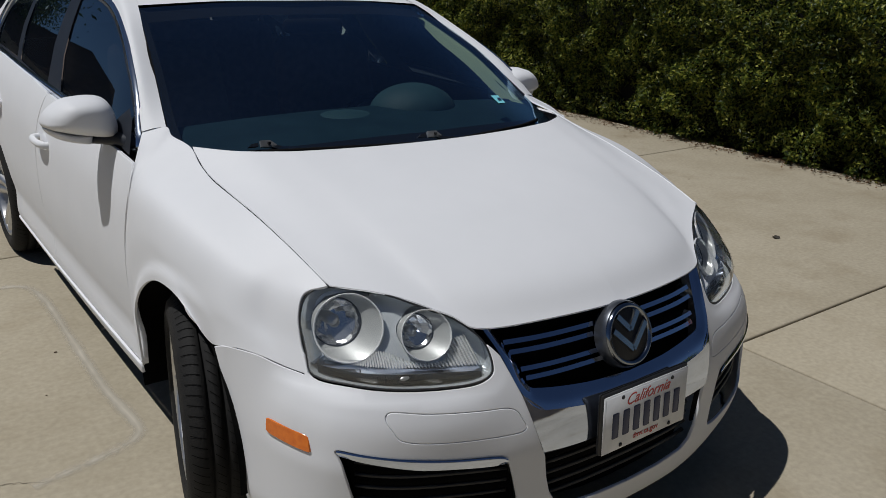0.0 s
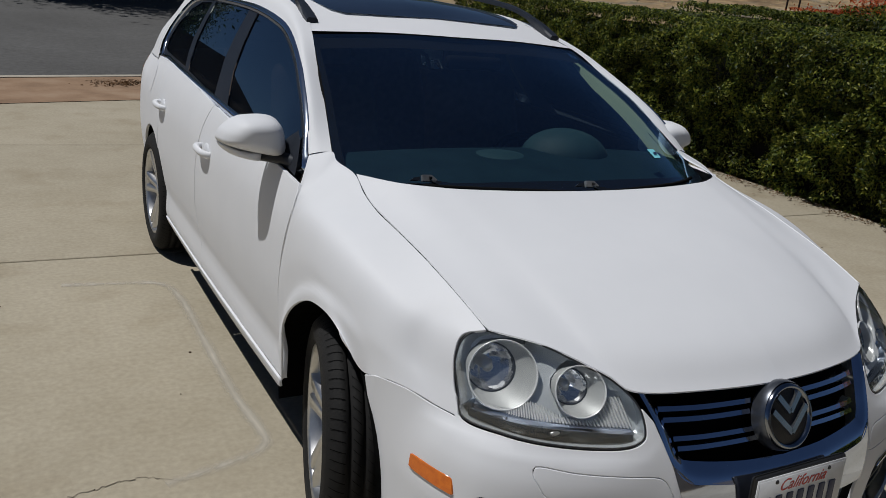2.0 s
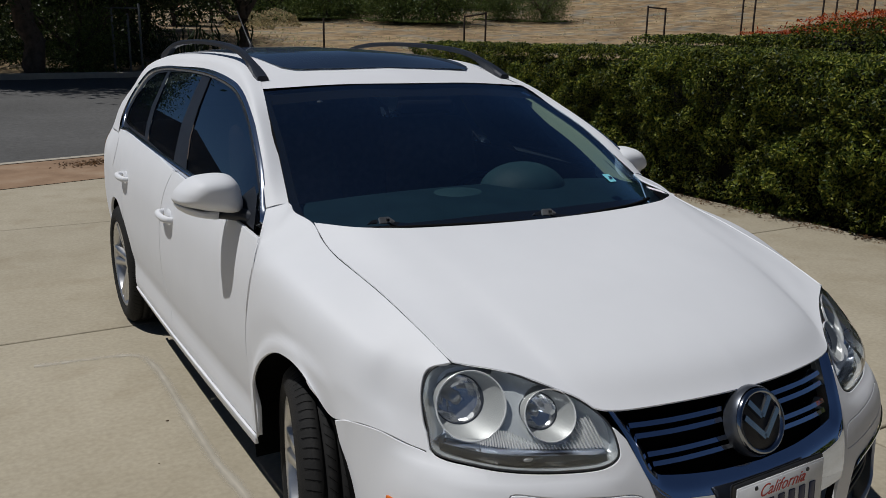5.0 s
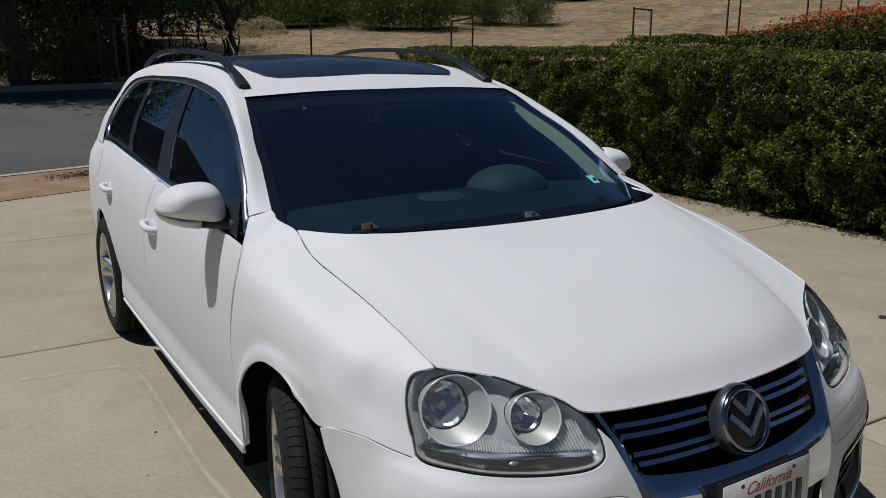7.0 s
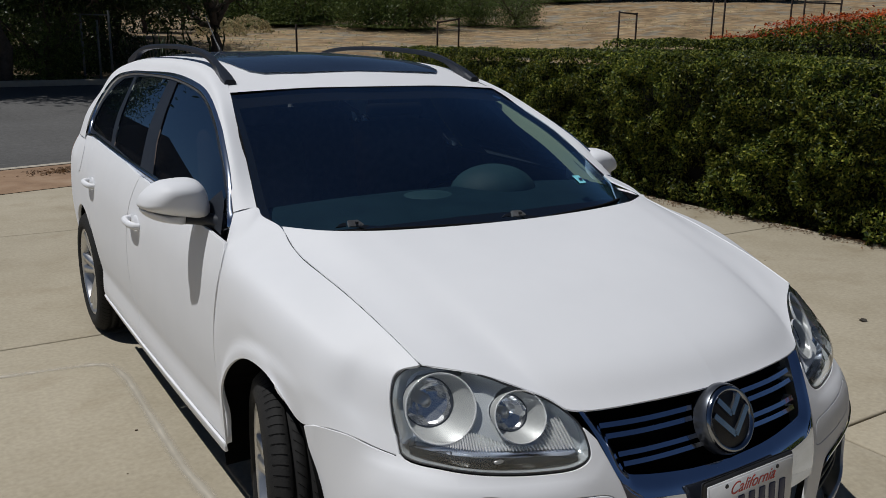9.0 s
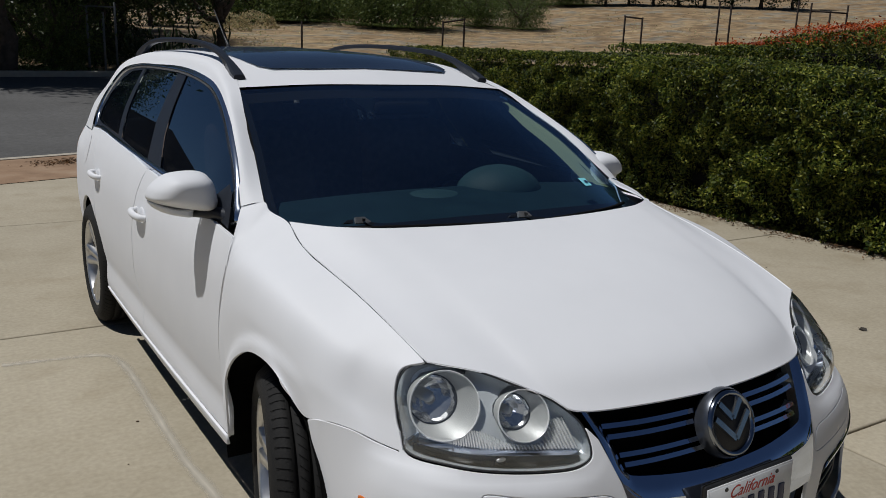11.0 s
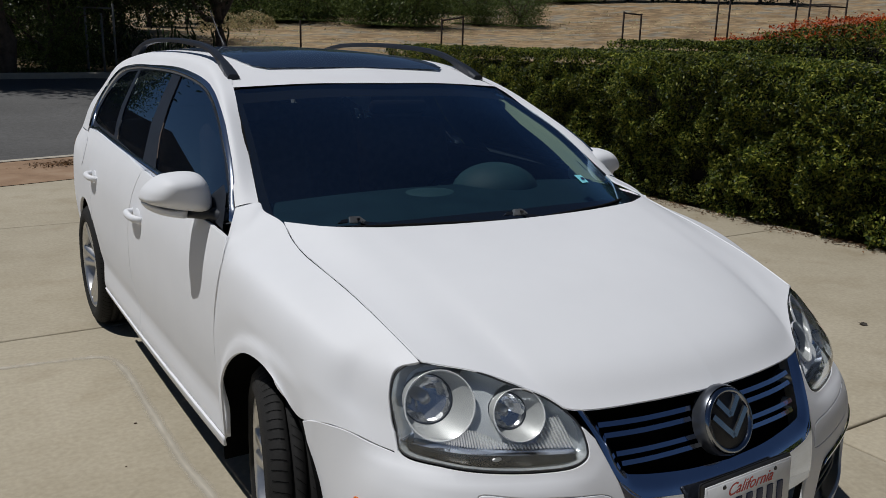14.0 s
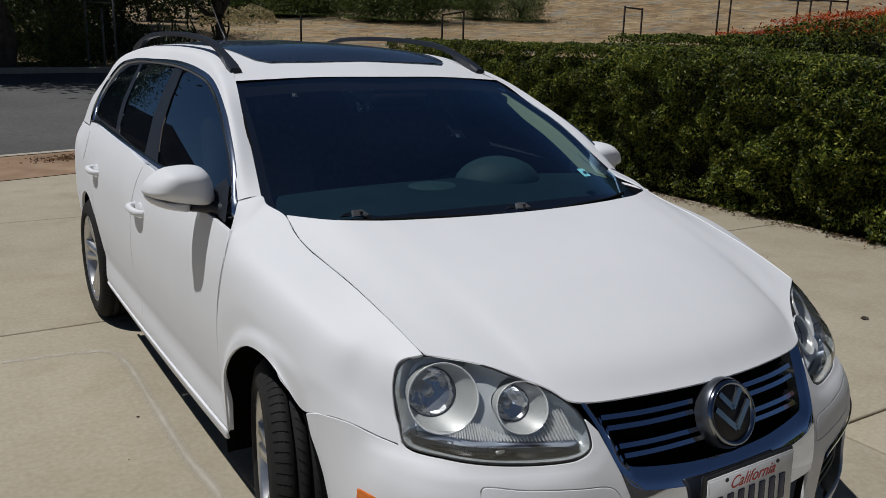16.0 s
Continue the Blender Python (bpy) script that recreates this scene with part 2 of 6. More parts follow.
def solid(ob, thickness, bevel=0.0):
    """Turns the rim of a sheet inwards, with a crisp edge, so that it reads as a panel."""
    me = ob.data
    bm = bmesh.new()
    bm.from_mesh(me)
    bm.normal_update()
    rim = [e for e in bm.edges if e.is_boundary and (e.verts[0].co.x ** 2 + e.verts[1].co.x ** 2) > 1e-9]
    made = {}
    round_off = 0.0022

    def ladder(v):
        if v not in made:
            out = Vector((0, 0, 0))
            for e in v.link_edges:
                if not e.is_boundary:
                    out += (v.co - e.other_vert(v).co).normalized()
            n = v.normal
            out = out - n * out.dot(n)
            out = out.normalized() if out.length > 1e-6 else Vector((0, 0, 0))
            base = v.co
            made[v] = [bm.verts.new(base), bm.verts.new(base + out * 0.6 * round_off - n * 0.4 * round_off), bm.verts.new(base + out * round_off - n * 1.4 * round_off), bm.verts.new(base + out * round_off - n * thickness)]
        return made[v]

    for e in rim:
        f = e.link_faces[0]
        k = list(f.verts)
        a, b = (e.verts[0], e.verts[1]) if k[(k.index(e.verts[0]) + 1) % len(k)] == e.verts[1] else (e.verts[1], e.verts[0])
        la, lb = ladder(a), ladder(b)
        for r in range(3):
            bm.faces.new((lb[r], la[r], la[r + 1], lb[r + 1])).smooth = True
    keep = [tuple(c.vector) for c in me.corner_normals] if me.has_custom_normals else None
    normals = {}
    if keep:
        for lp, nv in zip(me.loops, keep):
            normals[lp.vertex_index] = nv
    bm.to_mesh(me)
    bm.free()
    if keep:
        me.normals_split_custom_set_from_vertices([normals.get(i, (0, 0, 0)) for i in range(len(me.vertices))])
    return ob


def crom(ps, t):
    """Catmull-Rom through ps, t from 0 to 1."""
    n = len(ps) - 1
    f = min(max(t, 0.0), 1.0) * n
    i = min(int(f), n - 1)
    u = f - i
    p1, p2 = ps[i], ps[i + 1]
    p0 = ps[i - 1] if i else [2 * a - b for a, b in zip(p1, p2)]
    p3 = ps[i + 2] if i + 2 <= n else [2 * b - a for a, b in zip(p1, p2)]
    return [0.5 * (2 * b + (c - a) * u + (2 * a - 5 * b + 4 * c - d) * u * u + (3 * b - a - 3 * c + d) * u ** 3) for a, b, c, d in zip(p0, p1, p2, p3)]


def table(pairs, v):
    """Smooth interpolation of (key, value) pairs."""
    if v <= pairs[0][0]:
        return pairs[0][1]
    if v >= pairs[-1][0]:
        return pairs[-1][1]
    for i in range(len(pairs) - 1):
        a, b = pairs[i], pairs[i + 1]
        if v <= b[0]:
            h = b[0] - a[0]
            ma = (b[1] - pairs[i - 1][1]) / (b[0] - pairs[i - 1][0]) if i else (b[1] - a[1]) / h
            mb = (pairs[i + 2][1] - a[1]) / (pairs[i + 2][0] - a[0]) if i + 2 < len(pairs) else (b[1] - a[1]) / h
            u = (v - a[0]) / h
            return (2 * u**3 - 3 * u * u + 1) * a[1] + (u**3 - 2 * u * u + u) * h * ma + (-2 * u**3 + 3 * u * u) * b[1] + (u**3 - u * u) * h * mb


def guides(rows):
    """A surface f(u, v): v runs along the guide curves, u across them."""
    return lambda u, v: Vector(crom([crom(r, v) for r in rows], u))


def normal_of(f, a, b, e=0.004, ref=None):
    n = (Vector(f(a + e, b)) - Vector(f(a - e, b))).cross(Vector(f(a, b + e)) - Vector(f(a, b - e)))
    return n.normalized() if n.length > 1e-12 else Vector((0, 0, 1))


def mirrored(verts, faces, normals=None):
    """Adds the other half, x turned over; points on the middle plane are shared."""
    m, vs, ns = {}, list(verts), list(normals) if normals else None
    for i, v in enumerate(verts):
        if abs(v[0]) < 1e-5:
            m[i] = i
        else:
            m[i] = len(vs)
            vs.append(Vector((-v[0], v[1], v[2])))
            if ns:
                ns.append(Vector((-normals[i][0], normals[i][1], normals[i][2])))
    return vs, faces + [[m[i] for i in reversed(f)] for f in faces], ns


def outwards(verts, faces, ref):
    """Turns the faces so that they look away from the point ref."""
    total = 0.0
    for f in faces:
        a, b, c = (Vector(verts[i]) for i in f[:3])
        total += (b - a).cross(c - a).dot(a - Vector(ref))
    return [list(reversed(f)) for f in faces] if total < 0 else [list(f) for f in faces]


INSIDE = (0.0, 2.2, 0.55)


def sheet(f, nu, nv, u0=0.0, u1=1.0, v0=0.0, v1=1.0, both=False, ref=INSIDE, name="panel"):
    """A grid over the surface f(u, v); both adds the mirror half into the same mesh."""
    us = [u0 + (u1 - u0) * i / nu for i in range(nu + 1)]
    ws = [v0 + (v1 - v0) * j / nv for j in range(nv + 1)]
    verts = [Vector(f(u, w)) for u in us for w in ws]
    faces = [[i * (nv + 1) + j, (i + 1) * (nv + 1) + j, (i + 1) * (nv + 1) + j + 1, i * (nv + 1) + j + 1] for i in range(nu) for j in range(nv)]
    faces = outwards(verts, faces, ref)
    if both:
        verts, faces, _ = mirrored(verts, faces)
    return mesh_of(name, verts, faces)


def relaxed(me, times=12):
    """Evens out a sheet; its rim stays."""
    bm = bmesh.new()
    bm.from_mesh(me)
    inner = [v for v in bm.verts if not v.is_boundary]
    for _ in range(times):
        bmesh.ops.smooth_vert(bm, verts=inner, factor=0.5, use_axis_x=True, use_axis_y=True, use_axis_z=True)
    bm.to_mesh(me)
    bm.free()
    return me


def inside(p, poly):
    c, n = False, len(poly)
    for i in range(n):
        (x1, y1), (x2, y2) = poly[i], poly[i - 1]
        if (y1 > p[1]) != (y2 > p[1]) and p[0] < (x2 - x1) * (p[1] - y1) / (y2 - y1) + x1:
            c = not c
    return c


def dense(poly, step):
    out = []
    for i, p in enumerate(poly):
        q = poly[(i + 1) % len(poly)]
        n = max(1, int(math.dist(p, q) / step + 0.5))
        out += [(p[0] + (q[0] - p[0]) * k / n, p[1] + (q[1] - p[1]) * k / n) for k in range(n)]
    return out


def rounded(poly, times=2):
    """Cuts the corners of a closed outline."""
    for _ in range(times):
        out = []
        for i, p in enumerate(poly):
            q = poly[(i + 1) % len(poly)]
            out += [(p[0] * 0.75 + q[0] * 0.25, p[1] * 0.75 + q[1] * 0.25), (p[0] * 0.25 + q[0] * 0.75, p[1] * 0.25 + q[1] * 0.75)]
        poly = out
    return poly


def closed_curve(ps, n=60):
    """A smooth closed outline through ps."""
    out, m = [], len(ps)
    for i in range(m):
        q = [ps[(i + k - 1) % m] for k in range(4)]
        k = max(2, n // m)
        out += [tuple(0.5 * (2 * b + (c - a) * u + (2 * a - 5 * b + 4 * c - d) * u * u + (3 * b - a - 3 * c + d) * u**3) for a, b, c, d in zip(*q)) for u in [j / k for j in range(k)]]
    return out


def cut_sheet(f, outline, holes=(), step=0.03, both=False, ref=INSIDE, name="panel", edge_step=None):
    """A panel cut out of the surface f(a, b) along an outline in a and b, with holes."""
    from mathutils.geometry import delaunay_2d_cdt
    loops = [dense(p, edge_step or step) for p in (outline, *holes)]
    pts, edges = [], []
    for lp in loops:
        k = len(pts)
        pts += lp
        edges += [(k + i, k + (i + 1) % len(lp)) for i in range(len(lp))]
    rim = np.array(pts)
    (a0, b0), (a1, b1) = rim.min(0), rim.max(0)
    for a in np.arange(a0 + step / 2, a1, step):
        for b in np.arange(b0 + step / 2, b1, step):
            if inside((a, b), loops[0]) and not any(inside((a, b), h) for h in loops[1:]) and np.abs(rim - (a, b)).max(1).min() > step * 0.45:
                pts.append((a, b))
    vs, _, fs, *_ = delaunay_2d_cdt([Vector(p) for p in pts], edges, [], 0, 1e-6)
    keep = []
    for t in fs:
        c = sum((vs[i] for i in t), Vector((0, 0))) / len(t)
        if inside(c, loops[0]) and not any(inside(c, h) for h in loops[1:]):
            keep.append(list(t))
    used = sorted({i for t in keep for i in t})
    index = {k: i for i, k in enumerate(used)}
    keep = [[index[i] for i in t] for t in keep]
    verts = [Vector(f(*vs[k])) for k in used]
    faces = outwards(verts, keep, ref)
    normals = [normal_of(f, *vs[k]) for k in used]
    if sum(n.dot(v - Vector(ref)) for n, v in zip(normals, verts)) < 0:
        normals = [-n for n in normals]
    if both:
        verts, faces, normals = mirrored(verts, faces, normals)
    return mesh_of(name, verts, faces, normals)


def tube(points, radius, sides=10, name="tube", taper=None, flat=1.0):
    """A round bar along points."""
    bm = bmesh.new()
    rings = []
    for i, p in enumerate(points):
        p = Vector(p)
        d = (Vector(points[min(i + 1, len(points) - 1)]) - Vector(points[max(i - 1, 0)])).normalized()
        side = d.cross(Vector((0, 0, 1)))
        side = side.normalized() if side.length > 1e-4 else Vector((1, 0, 0))
        up = side.cross(d)
        r = radius * (taper[i] if taper else 1)
        rings.append([bm.verts.new(p + side * r * math.cos(a) + up * r * flat * math.sin(a)) for a in [2 * math.pi * k / sides for k in range(sides)]])
    for a, b in zip(rings, rings[1:]):
        for k in range(sides):
            bm.faces.new((a[k], a[(k + 1) % sides], b[(k + 1) % sides], b[k])).smooth = True
    bm.faces.new(rings[0][::-1])
    bm.faces.new(rings[-1])
    bmesh.ops.recalc_face_normals(bm, faces=bm.faces)
    return bm


def box(lo, hi, bevel=0.0, segments=2):
    bm = bmesh.new()
    bmesh.ops.create_cube(bm, size=1.0)
    for v in bm.verts:
        v.co = Vector([(a + b) / 2 + c * (b - a) for a, b, c in zip(lo, hi, v.co)])
    if bevel:
        bmesh.ops.bevel(bm, geom=bm.edges[:], offset=bevel, segments=segments, affect="EDGES", profile=0.5)
        for f in bm.faces:
            f.smooth = True
    return bm


def lathe(profile, sides=48, axis="x"):
    """Turns (along, radius) points round an axis."""
    bm = bmesh.new()
    rings = []
    for a, r in profile:
        ring = []
        for k in range(sides):
            c, s = math.cos(2 * math.pi * k / sides) * r, math.sin(2 * math.pi * k / sides) * r
            ring.append(bm.verts.new((a, c, s) if axis == "x" else (c, a, s) if axis == "y" else (c, s, a)))
        rings.append(ring)
    for p, q in zip(rings, rings[1:]):
        for k in range(sides):
            bm.faces.new((p[k], p[(k + 1) % sides], q[(k + 1) % sides], q[k])).smooth = True
    bmesh.ops.recalc_face_normals(bm, faces=bm.faces)
    return bm


def thing(name, label, category, group="", at=(0, 0, 0)):
    ob = new(name)
    ob.location = at
    return tagged(ob, label, category, group)


def dome(cx, cy, cz, rx, ry, rz):
    bm = bmesh.new()
    bmesh.ops.create_uvsphere(bm, u_segments=32, v_segments=16, radius=1.0)
    for v in bm.verts:
        v.co = Vector((cx + rx * v.co.x, cy + ry * v.co.y, cz + rz * v.co.z))
    for f in bm.faces:
        f.smooth = True
    return bm

# ---- ground, driveway, road ----


def land(x, y):
    """Height of the ground: flat by the house, a street that climbs a little, then a hill."""
    along = y - 0.32 * x
    z = -0.06 if along < 10.3 else -0.14 + 0.033 * (min(along, 24.0) - 10.3)
    far = max(0.0, math.hypot(x + 1.5, y + 1.1) - 27.0)
    if y > 0:
        z += far * 0.062 * (1 + 0.7 * max(0.0, min(1.0, (x - 15) / 33))) * min(1.0, 90 / (far + 1)) + min(1.0, far / 15) * 0.35 * noise.noise((x * 0.05, y * 0.05, 3.0))
    return z


def ground_sheet():
    xs = [-900, -400, -200, -120] + [-80 + 4 * i for i in range(51)] + [160, 240, 420, 900]
    ys = [-900, -300, -100, -30] + [-8 + 1.0 * i for i in range(40)] + [34 + 4 * i for i in range(32)] + [180, 240, 340, 520, 900]
    verts = [(x, y, land(x, y)) for x in xs for y in ys]
    n = len(ys)
    faces = [[i * n + j, (i + 1) * n + j, (i + 1) * n + j + 1, i * n + j + 1] for i in range(len(xs) - 1) for j in range(n - 1)]
    return mesh_of("ground", verts, faces)


tagged(part("ground", ground_sheet(), FIELD), "dry brown field and bare earth rising to a hill", "ground", kind="structure")


def strip(name, mat, a0, a1, x0, x1, lift, label, category, nx=60, na=8):
    """A band of ground along the street, between two distances from the driveway."""
    verts = []
    for i in range(nx + 1):
        x = x0 + (x1 - x0) * i / nx
        for j in range(na + 1):
            a = a0 + (a1 - a0) * j / na
            y = a + 0.32 * x
            verts.append((x, y, land(x, y) + lift))
    faces = [[i * (na + 1) + j, (i + 1) * (na + 1) + j, (i + 1) * (na + 1) + j + 1, i * (na + 1) + j + 1] for i in range(nx) for j in range(na)]
    return tagged(part(name, mesh_of(name, verts, faces), mat), label, category, kind="structure")


strip("road", ASPHALT, 10.5, 23.9, -60, 14, 0.012, "grey asphalt street with tree shade", "road", na=24)
strip("verge", DIRT, 8.47, 10.18, -40, 14, 0.066, "bare brown dirt strip between driveway and kerb", "ground")


def kerb(name, a0, a1, x0, x1, top, gutter, label):
    """A raised kerb with a rounded edge, along the street, and its gutter pan."""
    section = [(a0, -0.2), (a0, top), (a1 - 0.03, top), (a1, top - 0.03), (a1 + 0.02, -0.005), (a1 + gutter, -0.02), (a1 + gutter, -0.2)]
    verts, n = [], len(section)
    if gutter < 0:
        section = [(a0, -0.2), (a0, top - 0.03), (a0 + 0.03, top), (a1, top), (a1, -0.2)]
        n = len(section)
    for i in range(61):
        x = x0 + (x1 - x0) * i / 60
        for a, h in section:
            y = a + 0.32 * x
            verts.append((x, y, (-0.14 if a0 < 15 else 0.315) + h + 0.015))
    faces = [[i * n + j, (i + 1) * n + j, (i + 1) * n + j + 1, i * n + j + 1] for i in range(60) for j in range(n - 1)]
    return tagged(part(name, mesh_of(name, verts, faces, smooth=False), KERB), label, "kerb", kind="structure")


kerb("kerb", 10.18, 10.36, -40, 14, 0.14, 0.3, "pale concrete kerb and gutter by the dirt strip")
kerb("kerb", 23.9, 24.1, -40, 14, 0.15, -1, "pale concrete kerb across the street")

# driveway: a bed with separate concrete slabs on it
SLAB, GAP = 2.73, 0.013
driveway = tagged(part("driveway", box((-9.6, -7.7, -0.2), (4.9, 8.42, -0.022)), JOINT), "sunlit tan concrete driveway cut into square slabs", "driveway", kind="structure")


def slab(w, d):
    """One slab with rounded rims."""
    return box((0, 0, -0.12), (w, d, 0.0), 0.008, 2)


X_JOINTS, Y_JOINTS = [-9.47, -4.01, 1.438, 4.86], [0.655 + SLAB * k for k in range(-3, 1)] + [3.34, 6.11, 8.4]
for x0, x1 in zip(X_JOINTS, X_JOINTS[1:]):
    for y0, y1 in zip(Y_JOINTS, Y_JOINTS[1:]):
        ob = part("slab", slab(x1 - x0 - GAP, y1 - y0 - GAP), CONCRETE, driveway)
        ob.location = (x0 + GAP / 2, y0 + GAP / 2, 0)

# ---- the car ----
car = thing("car", "white station wagon with chrome grille parked on a concrete driveway", "car")

PLAN = [(0, 0), (0.12, 0.002), (0.25, 0.012), (0.38, 0.038), (0.5, 0.074), (0.6, 0.111), (0.68, 0.155), (0.745, 0.215), (0.785, 0.29), (0.81, 0.38), (0.83, 0.49), (0.845, 0.60)]
arc = [(0.0, 0.0, 0.0)]
for k in range(1, 221):
    p = crom(PLAN, k / 220)
    arc.append((arc[-1][0] + math.dist(p, arc[-1][1:]), p[0], p[1]))
ARC_X, ARC_Y = [(a[0], a[1]) for a in arc[::10]], [(a[0], a[2]) for a in arc[::10]]
LEAN_BACK = [(0, 0.13), (0.39, 0.165), (0.53, 0.190), (0.62, 0.199), (0.72, 0.207), (0.80, 0.207), (0.87, 0.184), (0.95, 0.138), (1.05, 0.05), (1.15, 0)]


def nose(s, z, deep=0.0):
    """Front surface of the car: s metres out from the middle along the bumper, z up; right half, x negative."""
    q = abs(s)
    x, y = table(ARC_X, q), table(ARC_Y, q)
    dx, dy = table(ARC_X, q + 0.01) - table(ARC_X, max(q - 0.01, 0)), table(ARC_Y, q + 0.01) - table(ARC_Y, max(q - 0.01, 0))
    k = math.hypot(dx, dy) or 1
    inset = table(LEAN_BACK, q) * (max(z - 0.44, 0) / 0.345) ** 1.7 + 0.03 * (max(0.3 - z, 0) / 0.12) ** 2 + deep
    return Vector((-(x - dy / k * inset) * (1 if s >= 0 else -1), y + dx / k * inset, z))


SIDE_PLAN = [(0.5, 0.815), (0.7, 0.85), (0.9, 0.866), (1.2, 0.873), (2.0, 0.879), (3.0, 0.876), (3.6, 0.864), (4.0, 0.835), (4.3, 0.79), (4.48, 0.73)]
TUCK = [(0.16, 0.095), (0.22, 0.052), (0.27, 0.026), (0.31, 0.0155), (0.36, 0.0165), (0.41, 0.020), (0.47, 0.011), (0.6, 0.0), (0.75, 0.003), (0.85, 0.014), (0.95, 0.043), (1.04, 0.09)]


def side(y, z):
    """Right flank of the car."""
    return Vector((-(table(SIDE_PLAN, y) - table(TUCK, z) - 0.22 * max(0, z - 0.88) * min(1, max(0, (y - 3.6) / 0.4))), y, z))


def pane(y, z):
    """Side glass: a slightly bowed plane that leans inwards."""
    return Vector((-(0.818 - 0.5 * (z - 0.93) + 0.012 * (1 - ((z - 1.15) / 0.25) ** 2) - 0.010 * max(0, y - 2.6) ** 2 - 0.24 * max(0, 1.6 - y) ** 2), y, z))


def both_sides(make):
    """Builds a part for the right flank, and its twin for the left."""
    right = make()
    for ob in right if isinstance(right, list) else [right]:
        twin = copy_thing(ob, Matrix.Identity(4))
        for o in (twin, *twin.children_recursive):
            if o.type == "MESH":
                o.data = o.data.copy()
                at, up = o.matrix_basis.copy(), o.parent
                while up:
                    at, up = up.matrix_basis @ at, up.parent
                o.data.transform(at.inverted() @ Matrix.Diagonal((-1, 1, 1, 1)) @ at)
                o.data.flip_normals()
    return right


FRONT_AXLE, REAR_AXLE, AXLE_Z, TYRE_R = 0.865, 3.46, 0.316, 0.318

# the gap between bonnet and wing, from the lamp back to the screen, where it turns in
SEAM = [nose(0.937, 0.803) + Vector((-0.004, -0.006, 0.002)), (-0.662, 0.487, 0.840), (-0.672, 0.594, 0.869), (-0.681, 0.705, 0.894), (-0.693, 0.820, 0.917), (-0.700, 0.967, 0.944), (-0.686, 1.112, 0.985)]
HALF_GAP = Vector((0.0034, 0, 0))
# bonnet: six guides from the middle to the wing, their front ends on the nose
BONNET = [
    [nose(0, 0.724), (0, 0.20, 0.803), (0, 0.45, 0.893), (0, 0.83, 0.992)],
    [nose(0.22, 0.722), (-0.23, 0.22, 0.801), (-0.235, 0.46, 0.892), (-0.24, 0.842, 0.993)],
    [nose(0.418, 0.719), (-0.405, 0.28, 0.798), (-0.42, 0.51, 0.888), (-0.44, 0.882, 0.993)],
    [nose(0.49, 0.747), (-0.465, 0.34, 0.806), (-0.49, 0.555, 0.888), (-0.52, 0.918, 0.992)],
    [nose(0.642, 0.785), (-0.565, 0.45, 0.841), (-0.585, 0.655, 0.902), (-0.61, 0.985, 0.990)],
    [Vector(p) + HALF_GAP for p in SEAM],
]
bonnet_whole = guides([[(-p[0], p[1], p[2]) for p in BONNET[1]], *BONNET])


def bonnet_f(u, v):
    """Right half of the bonnet, which runs on smoothly over the middle."""
    return bonnet_whole((1 + 5 * u) / 6, v)


bonnet = solid(part("bonnet", relaxed(sheet(bonnet_f, 26, 40, v0=0.004, both=True, name="bonnet"), 4), PAINT, car), 0.0025)

# added near-black strip below the gap, coloured as the shade in it
part("bonnet_seal", tube([Vector(crom(SEAM, i / 40)) + Vector((0, 0, -0.0095)) for i in range(1, 41)], 0.006, 6), DARK, car)

# front wing: guides from the wheel arch up to the bonnet


def drawn_out(row):
    """Two more points before the screen pillar, where the upper edge turns."""
    p, q = Vector(row[8]), Vector(row[9])
    return [*row[:9], p + (q - p) / 3, p + (q - p) * 2 / 3, *row[9:]]


WING_LOW = [Vector(crom(row, i / 12)) for row in [[nose(0.899, 0.6303), nose(0.974, 0.636), nose(1.048, 0.648), nose(1.139, 0.640), (-0.843, 0.612, 0.616), (-0.862, 0.706, 0.684), (-0.870, 0.823, 0.703), (-0.872, 0.976, 0.664), (-0.872, 1.107, 0.561), (-0.868, 1.136, 0.470), (-0.858, 1.150, 0.322)]] for i in range(13)]
WING_MID = drawn_out([nose(0.9475, 0.69), (-0.765, 0.465, 0.71), (-0.795, 0.505, 0.715), (-0.823, 0.56, 0.72), (-0.838, 0.635, 0.73), (-0.855, 0.74, 0.765), (-0.865, 0.87, 0.79), (-0.869, 1.02, 0.79), (-0.872, 1.12, 0.75), (-0.873, 1.160, 0.71), (-0.873, 1.198, 0.66)])
WING_SHOULDER = drawn_out([nose(0.9795, 0.758), (-0.735, 0.495, 0.790), (-0.757, 0.54, 0.805), (-0.773, 0.59, 0.82), (-0.785, 0.64, 0.834), (-0.806, 0.75, 0.866), (-0.818, 0.88, 0.894), (-0.826, 1.02, 0.910), (-0.834, 1.09, 0.912), (-0.835, 1.13, 0.918), (-0.833, 1.160, 0.938)])
WING_TOP = [Vector(crom(SEAM, i / 9)) - HALF_GAP for i in range(10)] + [Vector((-0.702, 1.220, 0.998)), Vector((-0.704, 1.266, 1.017)), Vector((-0.768, 1.298, 1.001))]
# a soft fold just below the shoulder
WING_FOLD = [Vector(a) + (Vector(b) - Vector(a)) * 0.24 + Vector((-0.009, -0.002, 0.004)) * k for a, b, k in zip(WING_SHOULDER, WING_MID, (0, 0.4, 0.8, 1, 1.1, 1.1, 1.1, 1.1, 1.15, 1.2, 1.25, 1.3, 1.3))]
WING_FOLD[-1] += Vector((0, -0.012, 0))
WING_CROWN = [Vector(a) + (Vector(b) - Vector(a)) * 0.32 + Vector((0, 0, -0.001)) * k for a, b, k in zip(WING_SHOULDER, WING_TOP, (0, 0.5, 0.8, 1, 1, 1, 1, 0.9, 0.7, 0.4, 0.2, 0, 0))]
